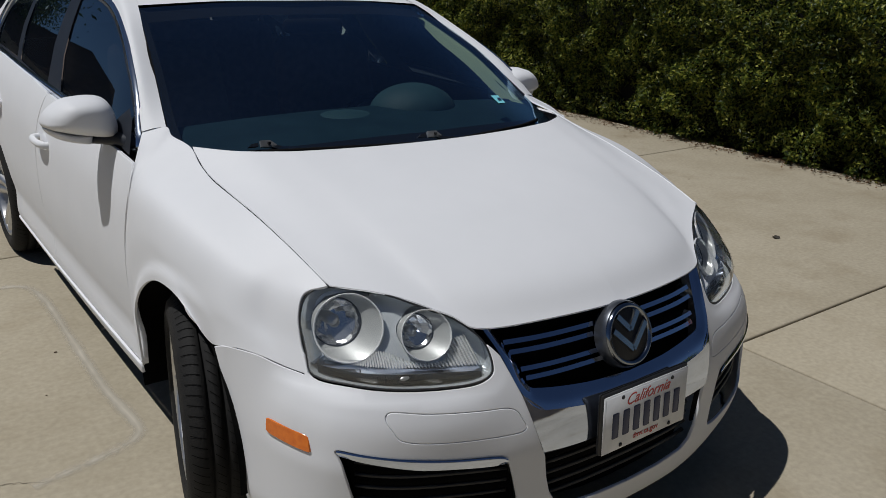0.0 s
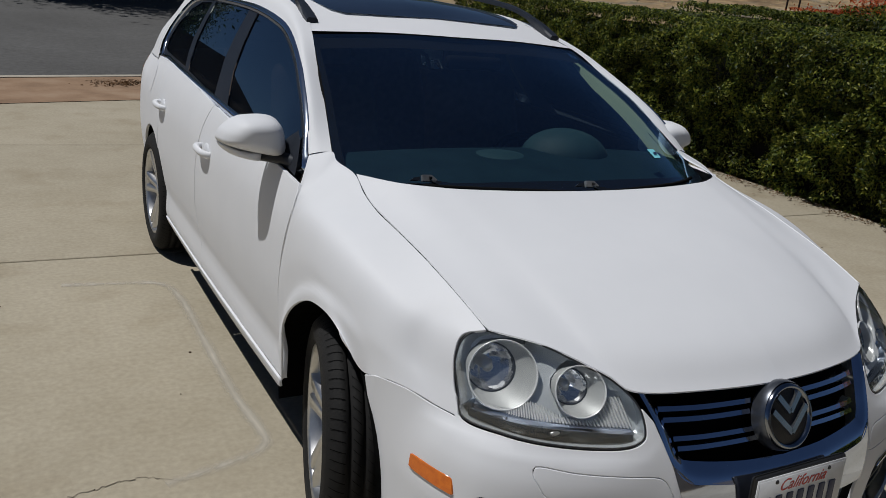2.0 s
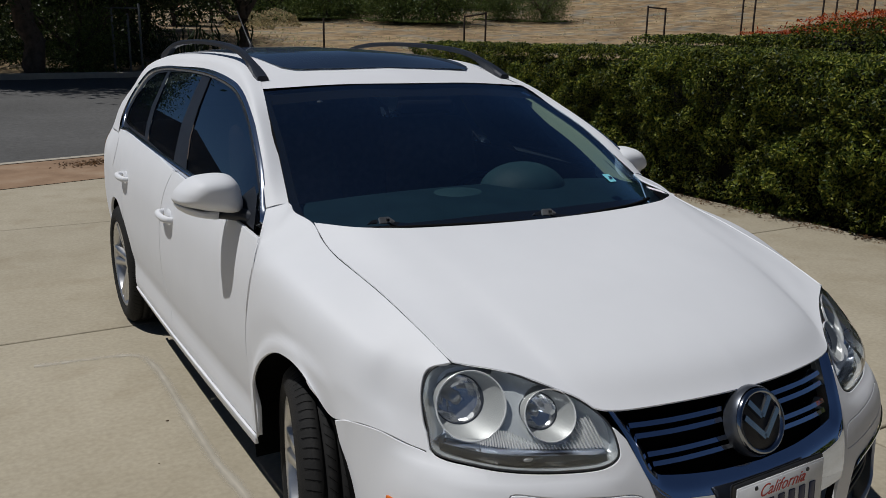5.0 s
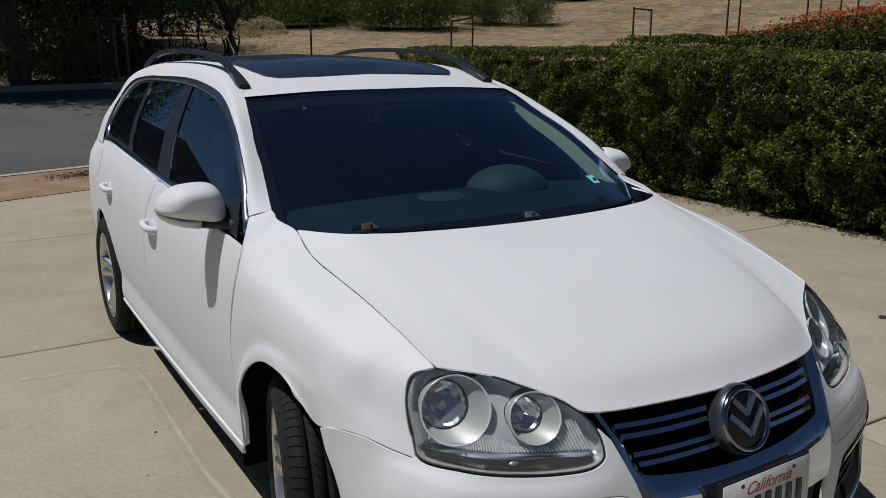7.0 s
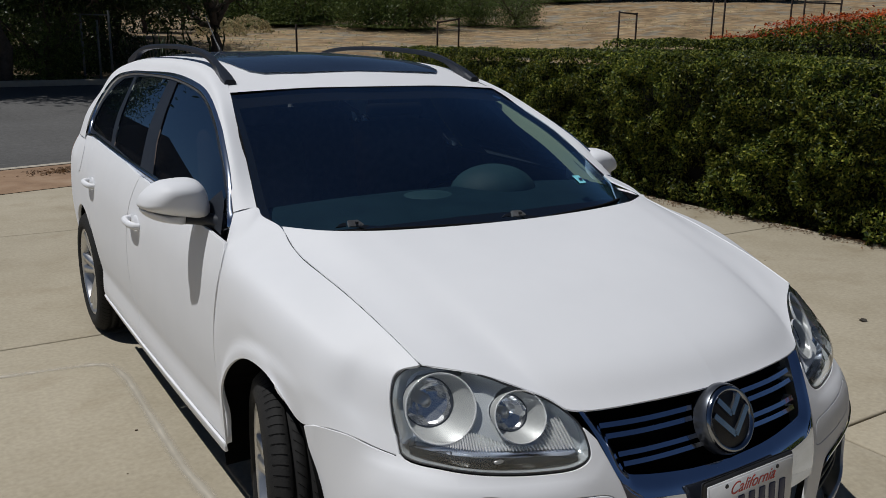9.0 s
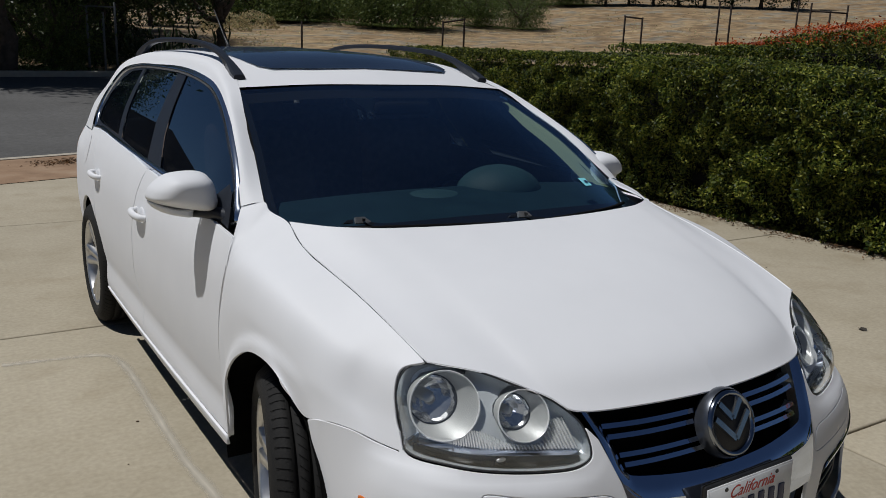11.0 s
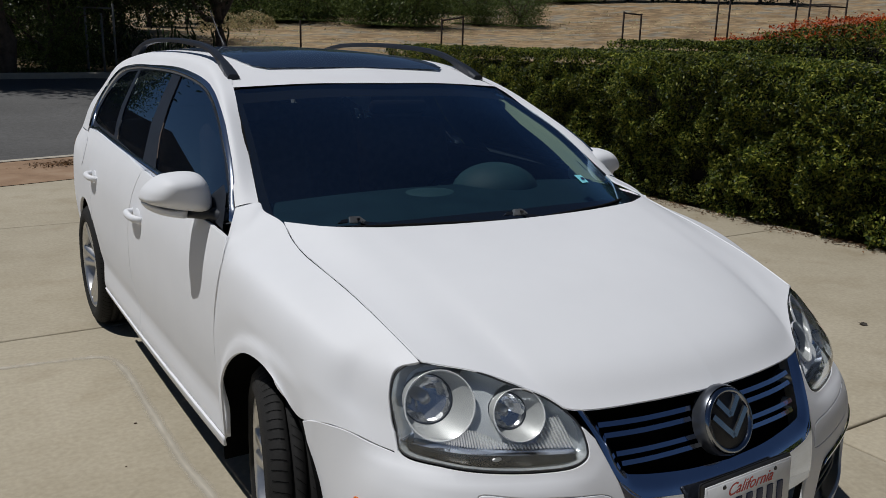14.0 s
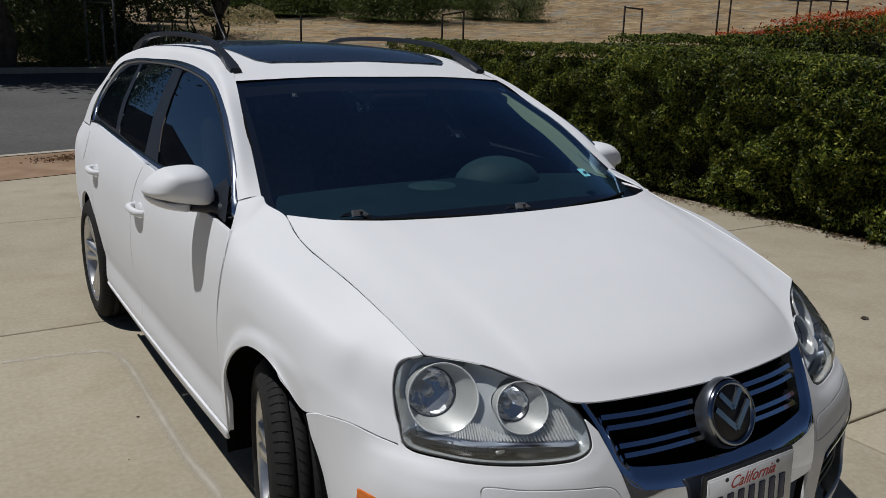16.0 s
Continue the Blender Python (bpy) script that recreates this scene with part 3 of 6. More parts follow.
WING_CROWN[0] = nose(0.977, 0.7875)
# between arch and shoulder; its end follows the door's edge
WING_FLANK = [(Vector(a) + Vector(b)) / 2 for a, b in zip(WING_LOW, WING_MID)]
WING_FLANK[-1] = Vector((-0.869, 1.191, 0.48))
WING_FLANK[-2] += Vector((0, 0.008, 0))
wing_f = guides([WING_LOW, WING_FLANK, WING_MID, WING_FOLD, WING_CROWN, WING_TOP])


def wing_mesh():
    """The wing sheet with a raised lip round the wheel opening."""
    me = relaxed(sheet(wing_f, 28, 72, v0=0.004, v1=0.994, name="front_wing"), 10)
    for v in me.verts if isinstance(me, bmesh.types.BMesh) else me.vertices:
        r = math.hypot(v.co.y - 0.80, v.co.z - 0.345)
        if v.co.y > 0.6 and v.co.z > 0.3:
            k = max(0.0, min(1.0, (0.412 - r) / 0.036))
            v.co.x -= 0.009 * k * k * (3 - 2 * k) * min(1.0, (v.co.y - 0.6) / 0.1)
    return me


both_sides(lambda: solid(part("front_wing", wing_mesh(), PAINT, car), 0.006))


def arc_points(cy, cz, r, a0, a1, n):
    return [(cy + r * math.cos(radians(a0 + (a1 - a0) * i / n)), cz + r * math.sin(radians(a0 + (a1 - a0) * i / n))) for i in range(n + 1)]


# doors, rear quarter and sill
FRONT_SEAM = [(1.172, 0.325), (1.201, 0.47), (1.209, 0.60), (1.198, 0.72), (1.170, 0.84), (1.164, 0.895), (1.182, 0.940)]
MID_SEAM = [(2.27, 0.30), (2.30, 0.41), (2.345, 0.54), (2.345, 0.73), (2.31, 0.88), (2.27, 0.982)]
REAR_SEAM = arc_points(REAR_AXLE, AXLE_Z, 0.372, 178, 128, 8) + [(3.245, 0.72), (3.30, 0.86), (3.36, 1.02)]


def shifted(ps, d):
    return [(p[0] + d, p[1]) for p in ps]


def handle(parent, y, z):
    """Pull handle over a shallow cup."""
    x = side(y, z).x
    pts = [(x + 0.004, y - 0.075, z - 0.006), (x - 0.016, y - 0.064, z - 0.003), (x - 0.028, y - 0.03, z), (x - 0.030, y + 0.03, z + 0.002), (x - 0.022, y + 0.066, z + 0.003), (x + 0.004, y + 0.08, z + 0.003)]
    part("handle", tube([crom(pts, i / 24) for i in range(25)], 0.0125, 12, flat=1.1), PAINT, parent)
    cup = bmesh.new()
    bmesh.ops.create_uvsphere(cup, u_segments=20, v_segments=10, radius=1.0)
    for v in cup.verts:
        v.co = Vector((x + 0.006 + 0.010 * v.co.x, y - 0.01 + 0.055 * v.co.y, z - 0.006 + 0.036 * v.co.z))
    for f in cup.faces:
        f.smooth = True
    part("handle_cup", cup, PAINT, parent)


def make_front_door():
    outline = shifted(FRONT_SEAM, -0.003) + [(1.7, 0.964), (2.09, 0.976)] + shifted(MID_SEAM[::-1], -0.0045)
    door = solid(part("front_door", cut_sheet(side, outline, name="front_door", edge_step=0.02), PAINT, car), 0.014)
    handle(door, 2.19, 0.818)
    return door


def make_rear_door():
    outline = shifted(MID_SEAM, 0.0045) + [(2.6, 0.998), (3.0, 1.009), (3.34, 1.019)] + shifted(REAR_SEAM[::-1], -0.004) + [(3.085, 0.29)]
    door = solid(part("rear_door", cut_sheet(side, outline, name="rear_door", edge_step=0.02), PAINT, car), 0.014)
    handle(door, 3.15, 0.832)
    return door


both_sides(make_front_door)
both_sides(make_rear_door)


def make_quarter():
    outline = REAR_SEAM[::-1][:3] + arc_points(REAR_AXLE, AXLE_Z, 0.36, 128, 0, 16) + [(3.83, 0.22), (4.2, 0.24), (4.47, 0.28), (4.48, 0.6), (4.46, 0.85), (4.41, 0.945), (4.0, 0.99), (3.66, 1.012)]
    ob = solid(part("rear_quarter", cut_sheet(side, outline, name="rear_quarter", edge_step=0.02), PAINT, car), 0.014)
    flap = rounded([(3.52, 0.83), (3.52, 0.97), (3.68, 0.985), (3.68, 0.84)], 2)
    lift = lambda y, z: side(y, z) + Vector((-0.0015, 0, 0))
    part("fuel_flap", cut_sheet(lift, flap, name="fuel_flap"), PAINT, ob)
    return ob


both_sides(make_quarter)
both_sides(lambda: solid(part("sill", cut_sheet(lambda y, z: side(y, z) + Vector((-0.007, 0, 0)), [(1.185, 0.3175), (2.27, 0.294), (3.085, 0.284), (3.10, 0.225), (2.2, 0.242), (1.8, 0.258), (1.215, 0.280), (1.185, 0.290)], name="sill", edge_step=0.02), PAINT, car), 0.008))

# roof frame: from the door glass up over the edge to the roof, down the screen pillar
FRAME_OUT = [(-0.796, 3.66, 0.998), (-0.752, 3.755, 1.09), (-0.697, 3.73, 1.20), (-0.637, 3.585, 1.318), (-0.616, 3.3, 1.358), (-0.609, 2.95, 1.368)] + [tuple(pane(y, z)) for y, z in ((2.52, 1.368), (2.15, 1.346), (1.92, 1.311), (1.68, 1.235), (1.447, 1.124), (1.292, 1.0035))]
FRAME_IN = [(-0.708, 4.41, 0.948), (-0.642, 4.34, 1.10), (-0.577, 4.24, 1.22), (-0.525, 4.08, 1.33), (-0.48, 3.7, 1.402), (-0.49, 3.2, 1.428), (-0.49, 2.6, 1.430), (-0.50, 2.2, 1.405), (-0.575, 1.862, 1.324), (-0.619, 1.670, 1.235), (-0.661, 1.466, 1.136), (-0.702, 1.268, 1.017)]
BULGE = [0.016, 0.020, 0.012, 0.016, 0.02, 0.021, 0.023, 0.024, 0.018, 0.015, 0.012, 0.003]
FRAME_MID = [tuple((Vector(a) + Vector(b)) / 2 + Vector((-0.7, 0.0, 0.7)) * k) for a, b, k in zip(FRAME_OUT, FRAME_IN, BULGE)]
frame_f = guides([FRAME_OUT, FRAME_MID, FRAME_IN])
both_sides(lambda: part("roof_frame", sheet(frame_f, 12, 90, name="roof_frame"), PAINT, car))

ROOF_MID = [(0, 1.795, 1.342), (0, 2.2, 1.432), (0, 2.6, 1.458), (0, 3.2, 1.458), (0, 3.7, 1.435), (0, 4.15, 1.37)]
ROOF_EDGE = FRAME_IN[8:2:-1]
ROOF_HALF = [tuple((Vector(a) + Vector(b)) / 2 + Vector((0, 0, 0.006))) for a, b in zip(ROOF_MID, ROOF_EDGE)]
roof_f = guides([ROOF_MID, ROOF_HALF, ROOF_EDGE])
part("roof", sheet(roof_f, 16, 60, both=True, name="roof"), PAINT, car)


def sunroof_f(x, y):
    v = table([(1.795, 0.0), (2.2, 0.2), (2.6, 0.4), (3.2, 0.6), (3.7, 0.8), (4.15, 1.0)], y)
    edge, mid, half = crom(ROOF_EDGE, v), crom(ROOF_MID, v), crom(ROOF_HALF, v)
    u = min(1.0, abs(x) / abs(edge[0]))
    return Vector((x, y, crom([mid, half, edge], u)[2] + 0.004))


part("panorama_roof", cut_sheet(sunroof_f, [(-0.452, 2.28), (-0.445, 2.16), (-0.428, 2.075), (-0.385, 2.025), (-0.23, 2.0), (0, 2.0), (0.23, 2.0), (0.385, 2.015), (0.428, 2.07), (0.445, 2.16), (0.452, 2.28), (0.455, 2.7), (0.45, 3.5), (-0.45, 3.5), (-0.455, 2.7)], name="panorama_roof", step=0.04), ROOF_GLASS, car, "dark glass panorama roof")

# windscreen
SCREEN = [
    [(0, 0.80, 0.955), (0, 1.05, 1.075), (0, 1.40, 1.215), (0, 1.795, 1.338)],
    [(-0.35, 0.865, 0.955), (-0.34, 1.10, 1.072), (-0.32, 1.43, 1.211), (-0.30, 1.808, 1.334)],
    [(-0.712, 1.125, 0.940), (-0.694, 1.286, 1.025), (-0.648, 1.516, 1.171), (-0.580, 1.848, 1.315)],
]
screen_f = guides(SCREEN)
border = part("screen_border", sheet(lambda u, v: Vector(screen_f(u, 0.055 * v)) + Vector((0, 0.004, -0.006)), 20, 3, both=True, name="screen_border"), DARK, car)
for u0, sx in ((0.965, 1), (0.965, -1)):
    part("border_side", sheet(lambda u, v: Vector((sx * screen_f(u0 + 0.035 * u, v).x + sx * (-0.006 * u), screen_f(u0 + 0.035 * u, v).y + 0.004, screen_f(u0 + 0.035 * u, v).z - 0.006)), 2, 24, name="border_side"), DARK, border)
part("shade_band", sheet(lambda u, v: Vector(screen_f(0.96 * u, 0.93 + 0.07 * v)) + Vector((0, 0.012, -0.016)), 20, 3, both=True, name="shade_band"), DARK, border)
part("windscreen", sheet(screen_f, 20, 24, both=True, name="windscreen"), WINDSCREEN_GLASS, car).visible_shadow = False

# bumper skin, with the grille and fog openings cut through
LAMP = [(0.937, 0.800), (0.868, 0.7965), (0.78, 0.7925), (0.713, 0.789), (0.621, 0.779), (0.534, 0.756), (0.485, 0.740), (0.438, 0.713), (0.415, 0.687), (0.406, 0.65), (0.416, 0.629), (0.456, 0.616), (0.536, 0.6135), (0.645, 0.6175), (0.768, 0.624), (0.887, 0.630), (0.924, 0.664), (0.963, 0.7175), (0.975, 0.755), (0.974, 0.7815), (0.961, 0.796)]
FOG = [(0.785, 0.498), (0.712, 0.492), (0.625, 0.48), (0.523, 0.466), (0.416, 0.456), (0.387, 0.441), (0.369, 0.384), (0.355, 0.32), (0.365, 0.285), (0.48, 0.272), (0.62, 0.280), (0.715, 0.30), (0.742, 0.37), (0.768, 0.458)]
WASHER = [(0.666, 0.5775), (0.568, 0.570), (0.451, 0.562), (0.375, 0.555), (0.349, 0.527), (0.351, 0.504), (0.456, 0.505), (0.573, 0.513), (0.63, 0.523), (0.649, 0.538)]
BUMPER_EDGE = [(0.896, 0.6258), (0.974, 0.6315), (1.048, 0.6435), (1.139, 0.6355), (1.192, 0.6155)]
BUMPER = [tuple(crom(BUMPER_EDGE, i / 24)) for i in range(1, 25)] + [
          (1.168, 0.56), (1.123, 0.49), (1.093, 0.40), (1.087, 0.30), (1.095, 0.20), (0.9, 0.185), (0.6, 0.175), (0.3, 0.17), (0.0, 0.17), (0.0, 0.256), (0.12, 0.260), (0.215, 0.270), (0.252, 0.290), (0.272, 0.325), (0.284, 0.37), (0.292, 0.431), (0.297, 0.441), (0.322, 0.515), (0.344, 0.58), (0.385, 0.665)]
lamp_line = closed_curve(LAMP, 114)


def ease(v):
    v = min(1.0, max(0.0, v))
    return v * v * (3 - 2 * v)


def bumper_f(s, z, deep=0.0):
    """The bumper's skin: a shelf rolls out under the lamps and falls back lower down."""
    q = abs(s)
    edge = table([(0.36, 0.66), (0.41, 0.62), (0.536, 0.612), (0.644, 0.615), (0.77, 0.623), (0.893, 0.629), (1.0, 0.635)], q)
    roll = 0.011 * ease((edge - z) / 0.034) * (1 - ease((edge - 0.055 - z) / 0.10)) * ease((q - 0.34) / 0.20) * (1 - ease((q - 0.90) / 0.12))
    return nose(s, z, deep - roll)


washer_line = closed_curve(WASHER, 60)
fog_line = closed_curve(FOG, 70)


def grown(poly, d):
    """An outline pushed outwards by d."""
    n = len(poly)
    turn = 1 if sum(poly[i - 1][0] * poly[i][1] - poly[i][0] * poly[i - 1][1] for i in range(n)) > 0 else -1
    out = []
    for i, p in enumerate(poly):
        a = (Vector(p) - Vector(poly[i - 1])).normalized()
        b = (Vector(poly[(i + 1) % n]) - Vector(p)).normalized()
        m = Vector((a.y + b.y, -a.x - b.x)) * turn
        m = m.normalized() / max(0.6, (1 + a.dot(b)) / 2) ** 0.5 if m.length > 1e-6 else m
        out.append((p[0] + m.x * d, p[1] + m.y * d))
    return out


BUMPER += grown(lamp_line, 0.0045)[40:82]
bumper = solid(part("bumper", cut_sheet(bumper_f, BUMPER, [fog_line, grown(washer_line, 0.0040)], 0.014, both=True, name="bumper", edge_step=0.012), PAINT, car), 0.008)


def tyre_mesh():
    """Low road tyre with grooved, blocked tread; its axis is x, outer face to minus x."""
    w, r = 0.1125, TYRE_R
    prof = [(-w + 0.012, 0.222), (-w - 0.002, 0.238), (-w - 0.006, 0.262), (-w + 0.002, 0.292), (-w + 0.022, r - 0.006), (-w + 0.034, r)]
    for a, b in ((-0.058, 0.006), (-0.022, 0.007), (0.016, 0.007), (0.052, 0.006)):
        prof += [(a, r), (a + 0.001, r - 0.008), (a + b, r - 0.008), (a + b + 0.001, r)]
    prof += [(w - 0.034, r), (w - 0.022, r - 0.006), (w - 0.002, 0.292), (w + 0.006, 0.262), (w - 0.012, 0.222)]
    return lathe(prof, 96)


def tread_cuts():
    """Slits across the tread ribs: flat strips, sunk to the eye by near-black painted as shade."""
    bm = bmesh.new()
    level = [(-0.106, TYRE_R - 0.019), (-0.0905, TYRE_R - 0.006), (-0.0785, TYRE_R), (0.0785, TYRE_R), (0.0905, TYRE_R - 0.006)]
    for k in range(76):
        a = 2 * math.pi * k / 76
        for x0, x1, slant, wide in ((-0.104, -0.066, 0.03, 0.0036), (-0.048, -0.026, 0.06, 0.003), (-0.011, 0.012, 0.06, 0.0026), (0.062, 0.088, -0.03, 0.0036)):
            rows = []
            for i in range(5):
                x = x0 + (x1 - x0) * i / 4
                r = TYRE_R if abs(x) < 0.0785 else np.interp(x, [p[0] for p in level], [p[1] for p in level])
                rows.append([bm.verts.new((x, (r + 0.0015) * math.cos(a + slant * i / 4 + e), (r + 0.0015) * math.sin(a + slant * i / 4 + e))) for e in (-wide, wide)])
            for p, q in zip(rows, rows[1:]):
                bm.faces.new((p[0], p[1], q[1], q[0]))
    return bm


def rim_mesh():
    """Five broad spokes, each split in two, in a deep barrel."""
    bm = lathe([(0.10, 0.205), (-0.02, 0.20), (-0.075, 0.208), (-0.098, 0.214), (-0.107, 0.220), (-0.107, 0.228), (-0.096, 0.230)], 72)
    for k in range(5):
        for half in (-1, 1):
            c = 2 * math.pi * k / 5
            ring = []
            for r, off, width, x in ((0.030, 0.012, 0.026, -0.074), (0.09, 0.018, 0.026, -0.082), (0.15, 0.026, 0.029, -0.093), (0.212, 0.037, 0.036, -0.102)):
                row = []
                for e, back in ((-1, 0.028), (-0.8, 0.0), (0.8, 0.0), (1, 0.028)):
                    o = half * off + e * width / 2 * 1.4
                    y, z = r * math.cos(c) - o * math.sin(c), r * math.sin(c) + o * math.cos(c)
                    row.append(bm.verts.new((x + back, y, z)))
                ring.append(row)
            for p, q in zip(ring, ring[1:]):
                for i in range(3):
                    bm.faces.new((p[i], p[i + 1], q[i + 1], q[i]))
    for f in bm.faces:
        f.smooth = True
    return bm


def make_wheel(y, steer, flip):
    wheel = new("wheel")
    wheel.parent = car
    part("tyre", tyre_mesh(), RUBBER, wheel)
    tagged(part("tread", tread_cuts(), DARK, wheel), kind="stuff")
    part("rim", rim_mesh(), SATIN, wheel, "silver five-spoke alloy rim")
    part("hub_cap", lathe([(-0.084, 0.0), (-0.084, 0.020), (-0.080, 0.031), (-0.06, 0.034)], 28), SATIN, wheel)
    part("brake_disc", lathe([(-0.03, 0.0), (-0.03, 0.135), (-0.01, 0.14), (0.0, 0.0)], 40), GREY_TRIM, wheel)
    x = 0.745 if y < 2 else 0.758
    wheel.matrix_basis = pose(-x if not flip else x, y, AXLE_Z, 0, 0, steer + (180 if flip else 0))
    return wheel


make_wheel(FRONT_AXLE, -14, False)
make_wheel(FRONT_AXLE, -14, True)
make_wheel(REAR_AXLE, 0, False)
make_wheel(REAR_AXLE, 0, True)


def arch_liner(cy, r, x_in, x_out):
    """Dark tub behind a wheel opening; its near-black colour carries the arch's shade too."""
    bm = bmesh.new()
    rings = []
    for x in (x_out, x_in):
        rings.append([bm.verts.new((x, cy + r * math.cos(radians(a)), AXLE_Z + r * math.sin(radians(a)))) for a in range(-15, 190, 7)])
    for i in range(len(rings[0]) - 1):
        bm.faces.new((rings[0][i], rings[0][i + 1], rings[1][i + 1], rings[1][i]))
    bm.faces.new(rings[1])
    return bm


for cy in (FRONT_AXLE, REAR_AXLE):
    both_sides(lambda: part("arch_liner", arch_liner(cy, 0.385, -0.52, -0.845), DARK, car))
part("underbody", box((-0.76, 0.25, 0.21), (0.76, 4.4, 0.25)), BLACK, car)

# ---- front fittings ----
def deeper(d):
    return lambda s, z: nose(s, z, d)


# added dark sheet behind each washer cover paints the shade of its gap
both_sides(lambda: part("washer_well", cut_sheet(lambda s, z: bumper_f(s, z, 0.014), grown(washer_line, 0.010), step=0.03, name="washer_well"), DARK, car))
both_sides(lambda: solid(part("washer_cover", cut_sheet(bumper_f, washer_line, step=0.014, name="washer_cover"), PAINT, car), 0.012))

# grille: dark backing coloured as the shade behind, bright surround, four bars each side, badge
GRILLE = [(0.0, 0.736), (0.25, 0.733), (0.415, 0.722), (0.378, 0.665), (0.336, 0.58), (0.315, 0.515), (0.290, 0.441), (0.296, 0.40), (0.285, 0.32), (0.262, 0.275), (0.12, 0.250), (0.0, 0.246)]
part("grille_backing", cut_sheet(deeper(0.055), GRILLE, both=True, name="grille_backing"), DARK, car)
SURROUND_IN = [(0.388, 0.714), (0.345, 0.649), (0.320, 0.594), (0.282, 0.579), (0.141, 0.565), (0.0, 0.559)]
SURROUND_OUT = [(0.416, 0.718), (0.382, 0.665), (0.344, 0.585), (0.288, 0.540), (0.141, 0.524), (0.0, 0.518)]
surround = part("grille_surround", sheet(guides([[nose(s, z, 0.018) for s, z in SURROUND_IN], [nose((s + q) / 2, (z + w) / 2, 0.004) for (s, z), (q, w) in zip(SURROUND_IN, SURROUND_OUT)], [nose(s, z, -0.002) for s, z in SURROUND_OUT]]), 8, 50, both=True, name="grille_surround"), CHROME, car, "polished chrome grille surround")
part("chrome_apron", cut_sheet(deeper(-0.002), [(0.344, 0.583), (0.322, 0.515), (0.296, 0.441), (0.20, 0.438), (0.0, 0.437), (0.0, 0.518), (0.141, 0.524), (0.288, 0.540)], both=True, name="chrome_apron", step=0.02), CHROME, surround)


def grille_bar(z, s0, s1):
    """A slim bar whose upper face leans back."""
    bm = bmesh.new()
    rings = []
    for i in range(13):
        s = s0 + (s1 - s0) * i / 12
        zz = z + 0.004 * (1 - abs(s) / 0.35)
        rings.append([bm.verts.new(nose(s, zz - 0.005, 0.026)), bm.verts.new(nose(s, zz - 0.004, 0.021)), bm.verts.new(nose(s, zz + 0.005, 0.023)), bm.verts.new(nose(s, zz + 0.003, 0.044)), bm.verts.new(nose(s, zz - 0.005, 0.044))])
    for a, b in zip(rings, rings[1:]):
        for k in range(5):
            bm.faces.new((a[k], a[(k + 1) % 5], b[(k + 1) % 5], b[k]))
    bm.faces.new(rings[0])
    bm.faces.new(rings[-1][::-1])
    bmesh.ops.recalc_face_normals(bm, faces=bm.faces)
    return bm


for z, end in ((0.680, 0.360), (0.659, 0.349), (0.622, 0.326), (0.602, 0.316)):
    for sgn in (1, -1):
        part("grille_bar", grille_bar(z, sgn * 0.055, sgn * (end - (0.010 if sgn < 0 else 0))), CHROME, car)
for z in (0.415, 0.385, 0.355, 0.325, 0.297):
    part("lower_grille_fin", tube([nose(-0.27 + 0.54 * i / 16, z, 0.035) for i in range(17)], 0.006, 6), BLACK, car)

# badge: a raised round mount, a ring and bent bars in it
BADGE_METAL = add_noise(material("badge_metal", (0.3, 0.32, 0.36), 0.12, 1.0), [(0.24, 0.26, 0.30), (0.36, 0.38, 0.42)], 20)
badge = new("badge")
badge.parent = car
badge.matrix_basis = pose(-0.010, 0.046, 0.657, -21, 0, 0)
mount = lathe([(0.036, 0.082), (0.020, 0.083), (0.006, 0.081), (0.0, 0.078)], 40, "y")
for v in mount.verts:
    if v.co.z > 0:
        v.co.z *= 1.03
part("badge_mount", mount, add_noise(material("badge_mount", (0.2, 0.21, 0.23), 0.3, 0.8), [(0.10, 0.11, 0.13), (0.16, 0.17, 0.19)], 20), badge)
part("badge_disc", lathe([(0.002, 0.074), (-0.002, 0.06), (-0.003, 0.0)], 40, "y"), BLACK, badge)
part("badge_ring", lathe([(0.004, 0.078), (-0.006, 0.076), (-0.010, 0.071), (-0.006, 0.065), (0.0, 0.063)], 48, "y"), BADGE_METAL, badge)


def badge_bar(p, q, w):
    d = (Vector(q) - Vector(p)).normalized()
    n = Vector((-d.y, d.x)) * w / 2
    bm = bmesh.new()
    front = [bm.verts.new((a.x, -0.010, a.y)) for a in (Vector(p) + n * 0.7, Vector(p) - n * 0.7, Vector(q) - n * 0.7, Vector(q) + n * 0.7)]
    back = [bm.verts.new((a.x, -0.001, a.y)) for a in (Vector(p) + n, Vector(p) - n, Vector(q) - n, Vector(q) + n)]
    bm.faces.new(front)
    for k in range(4):
        bm.faces.new((front[k], back[k], back[(k + 1) % 4], front[(k + 1) % 4]))
    bmesh.ops.recalc_face_normals(bm, faces=bm.faces)
    return bm


for p, q in (((-0.036, 0.052), (0.0, 0.012)), ((0.036, 0.052), (0.0, 0.012)), ((-0.056, 0.020), (0.0, -0.036)), ((0.056, 0.020), (0.0, -0.036))):
    part("badge_bar", badge_bar(p, q, 0.019), BADGE_METAL, badge)

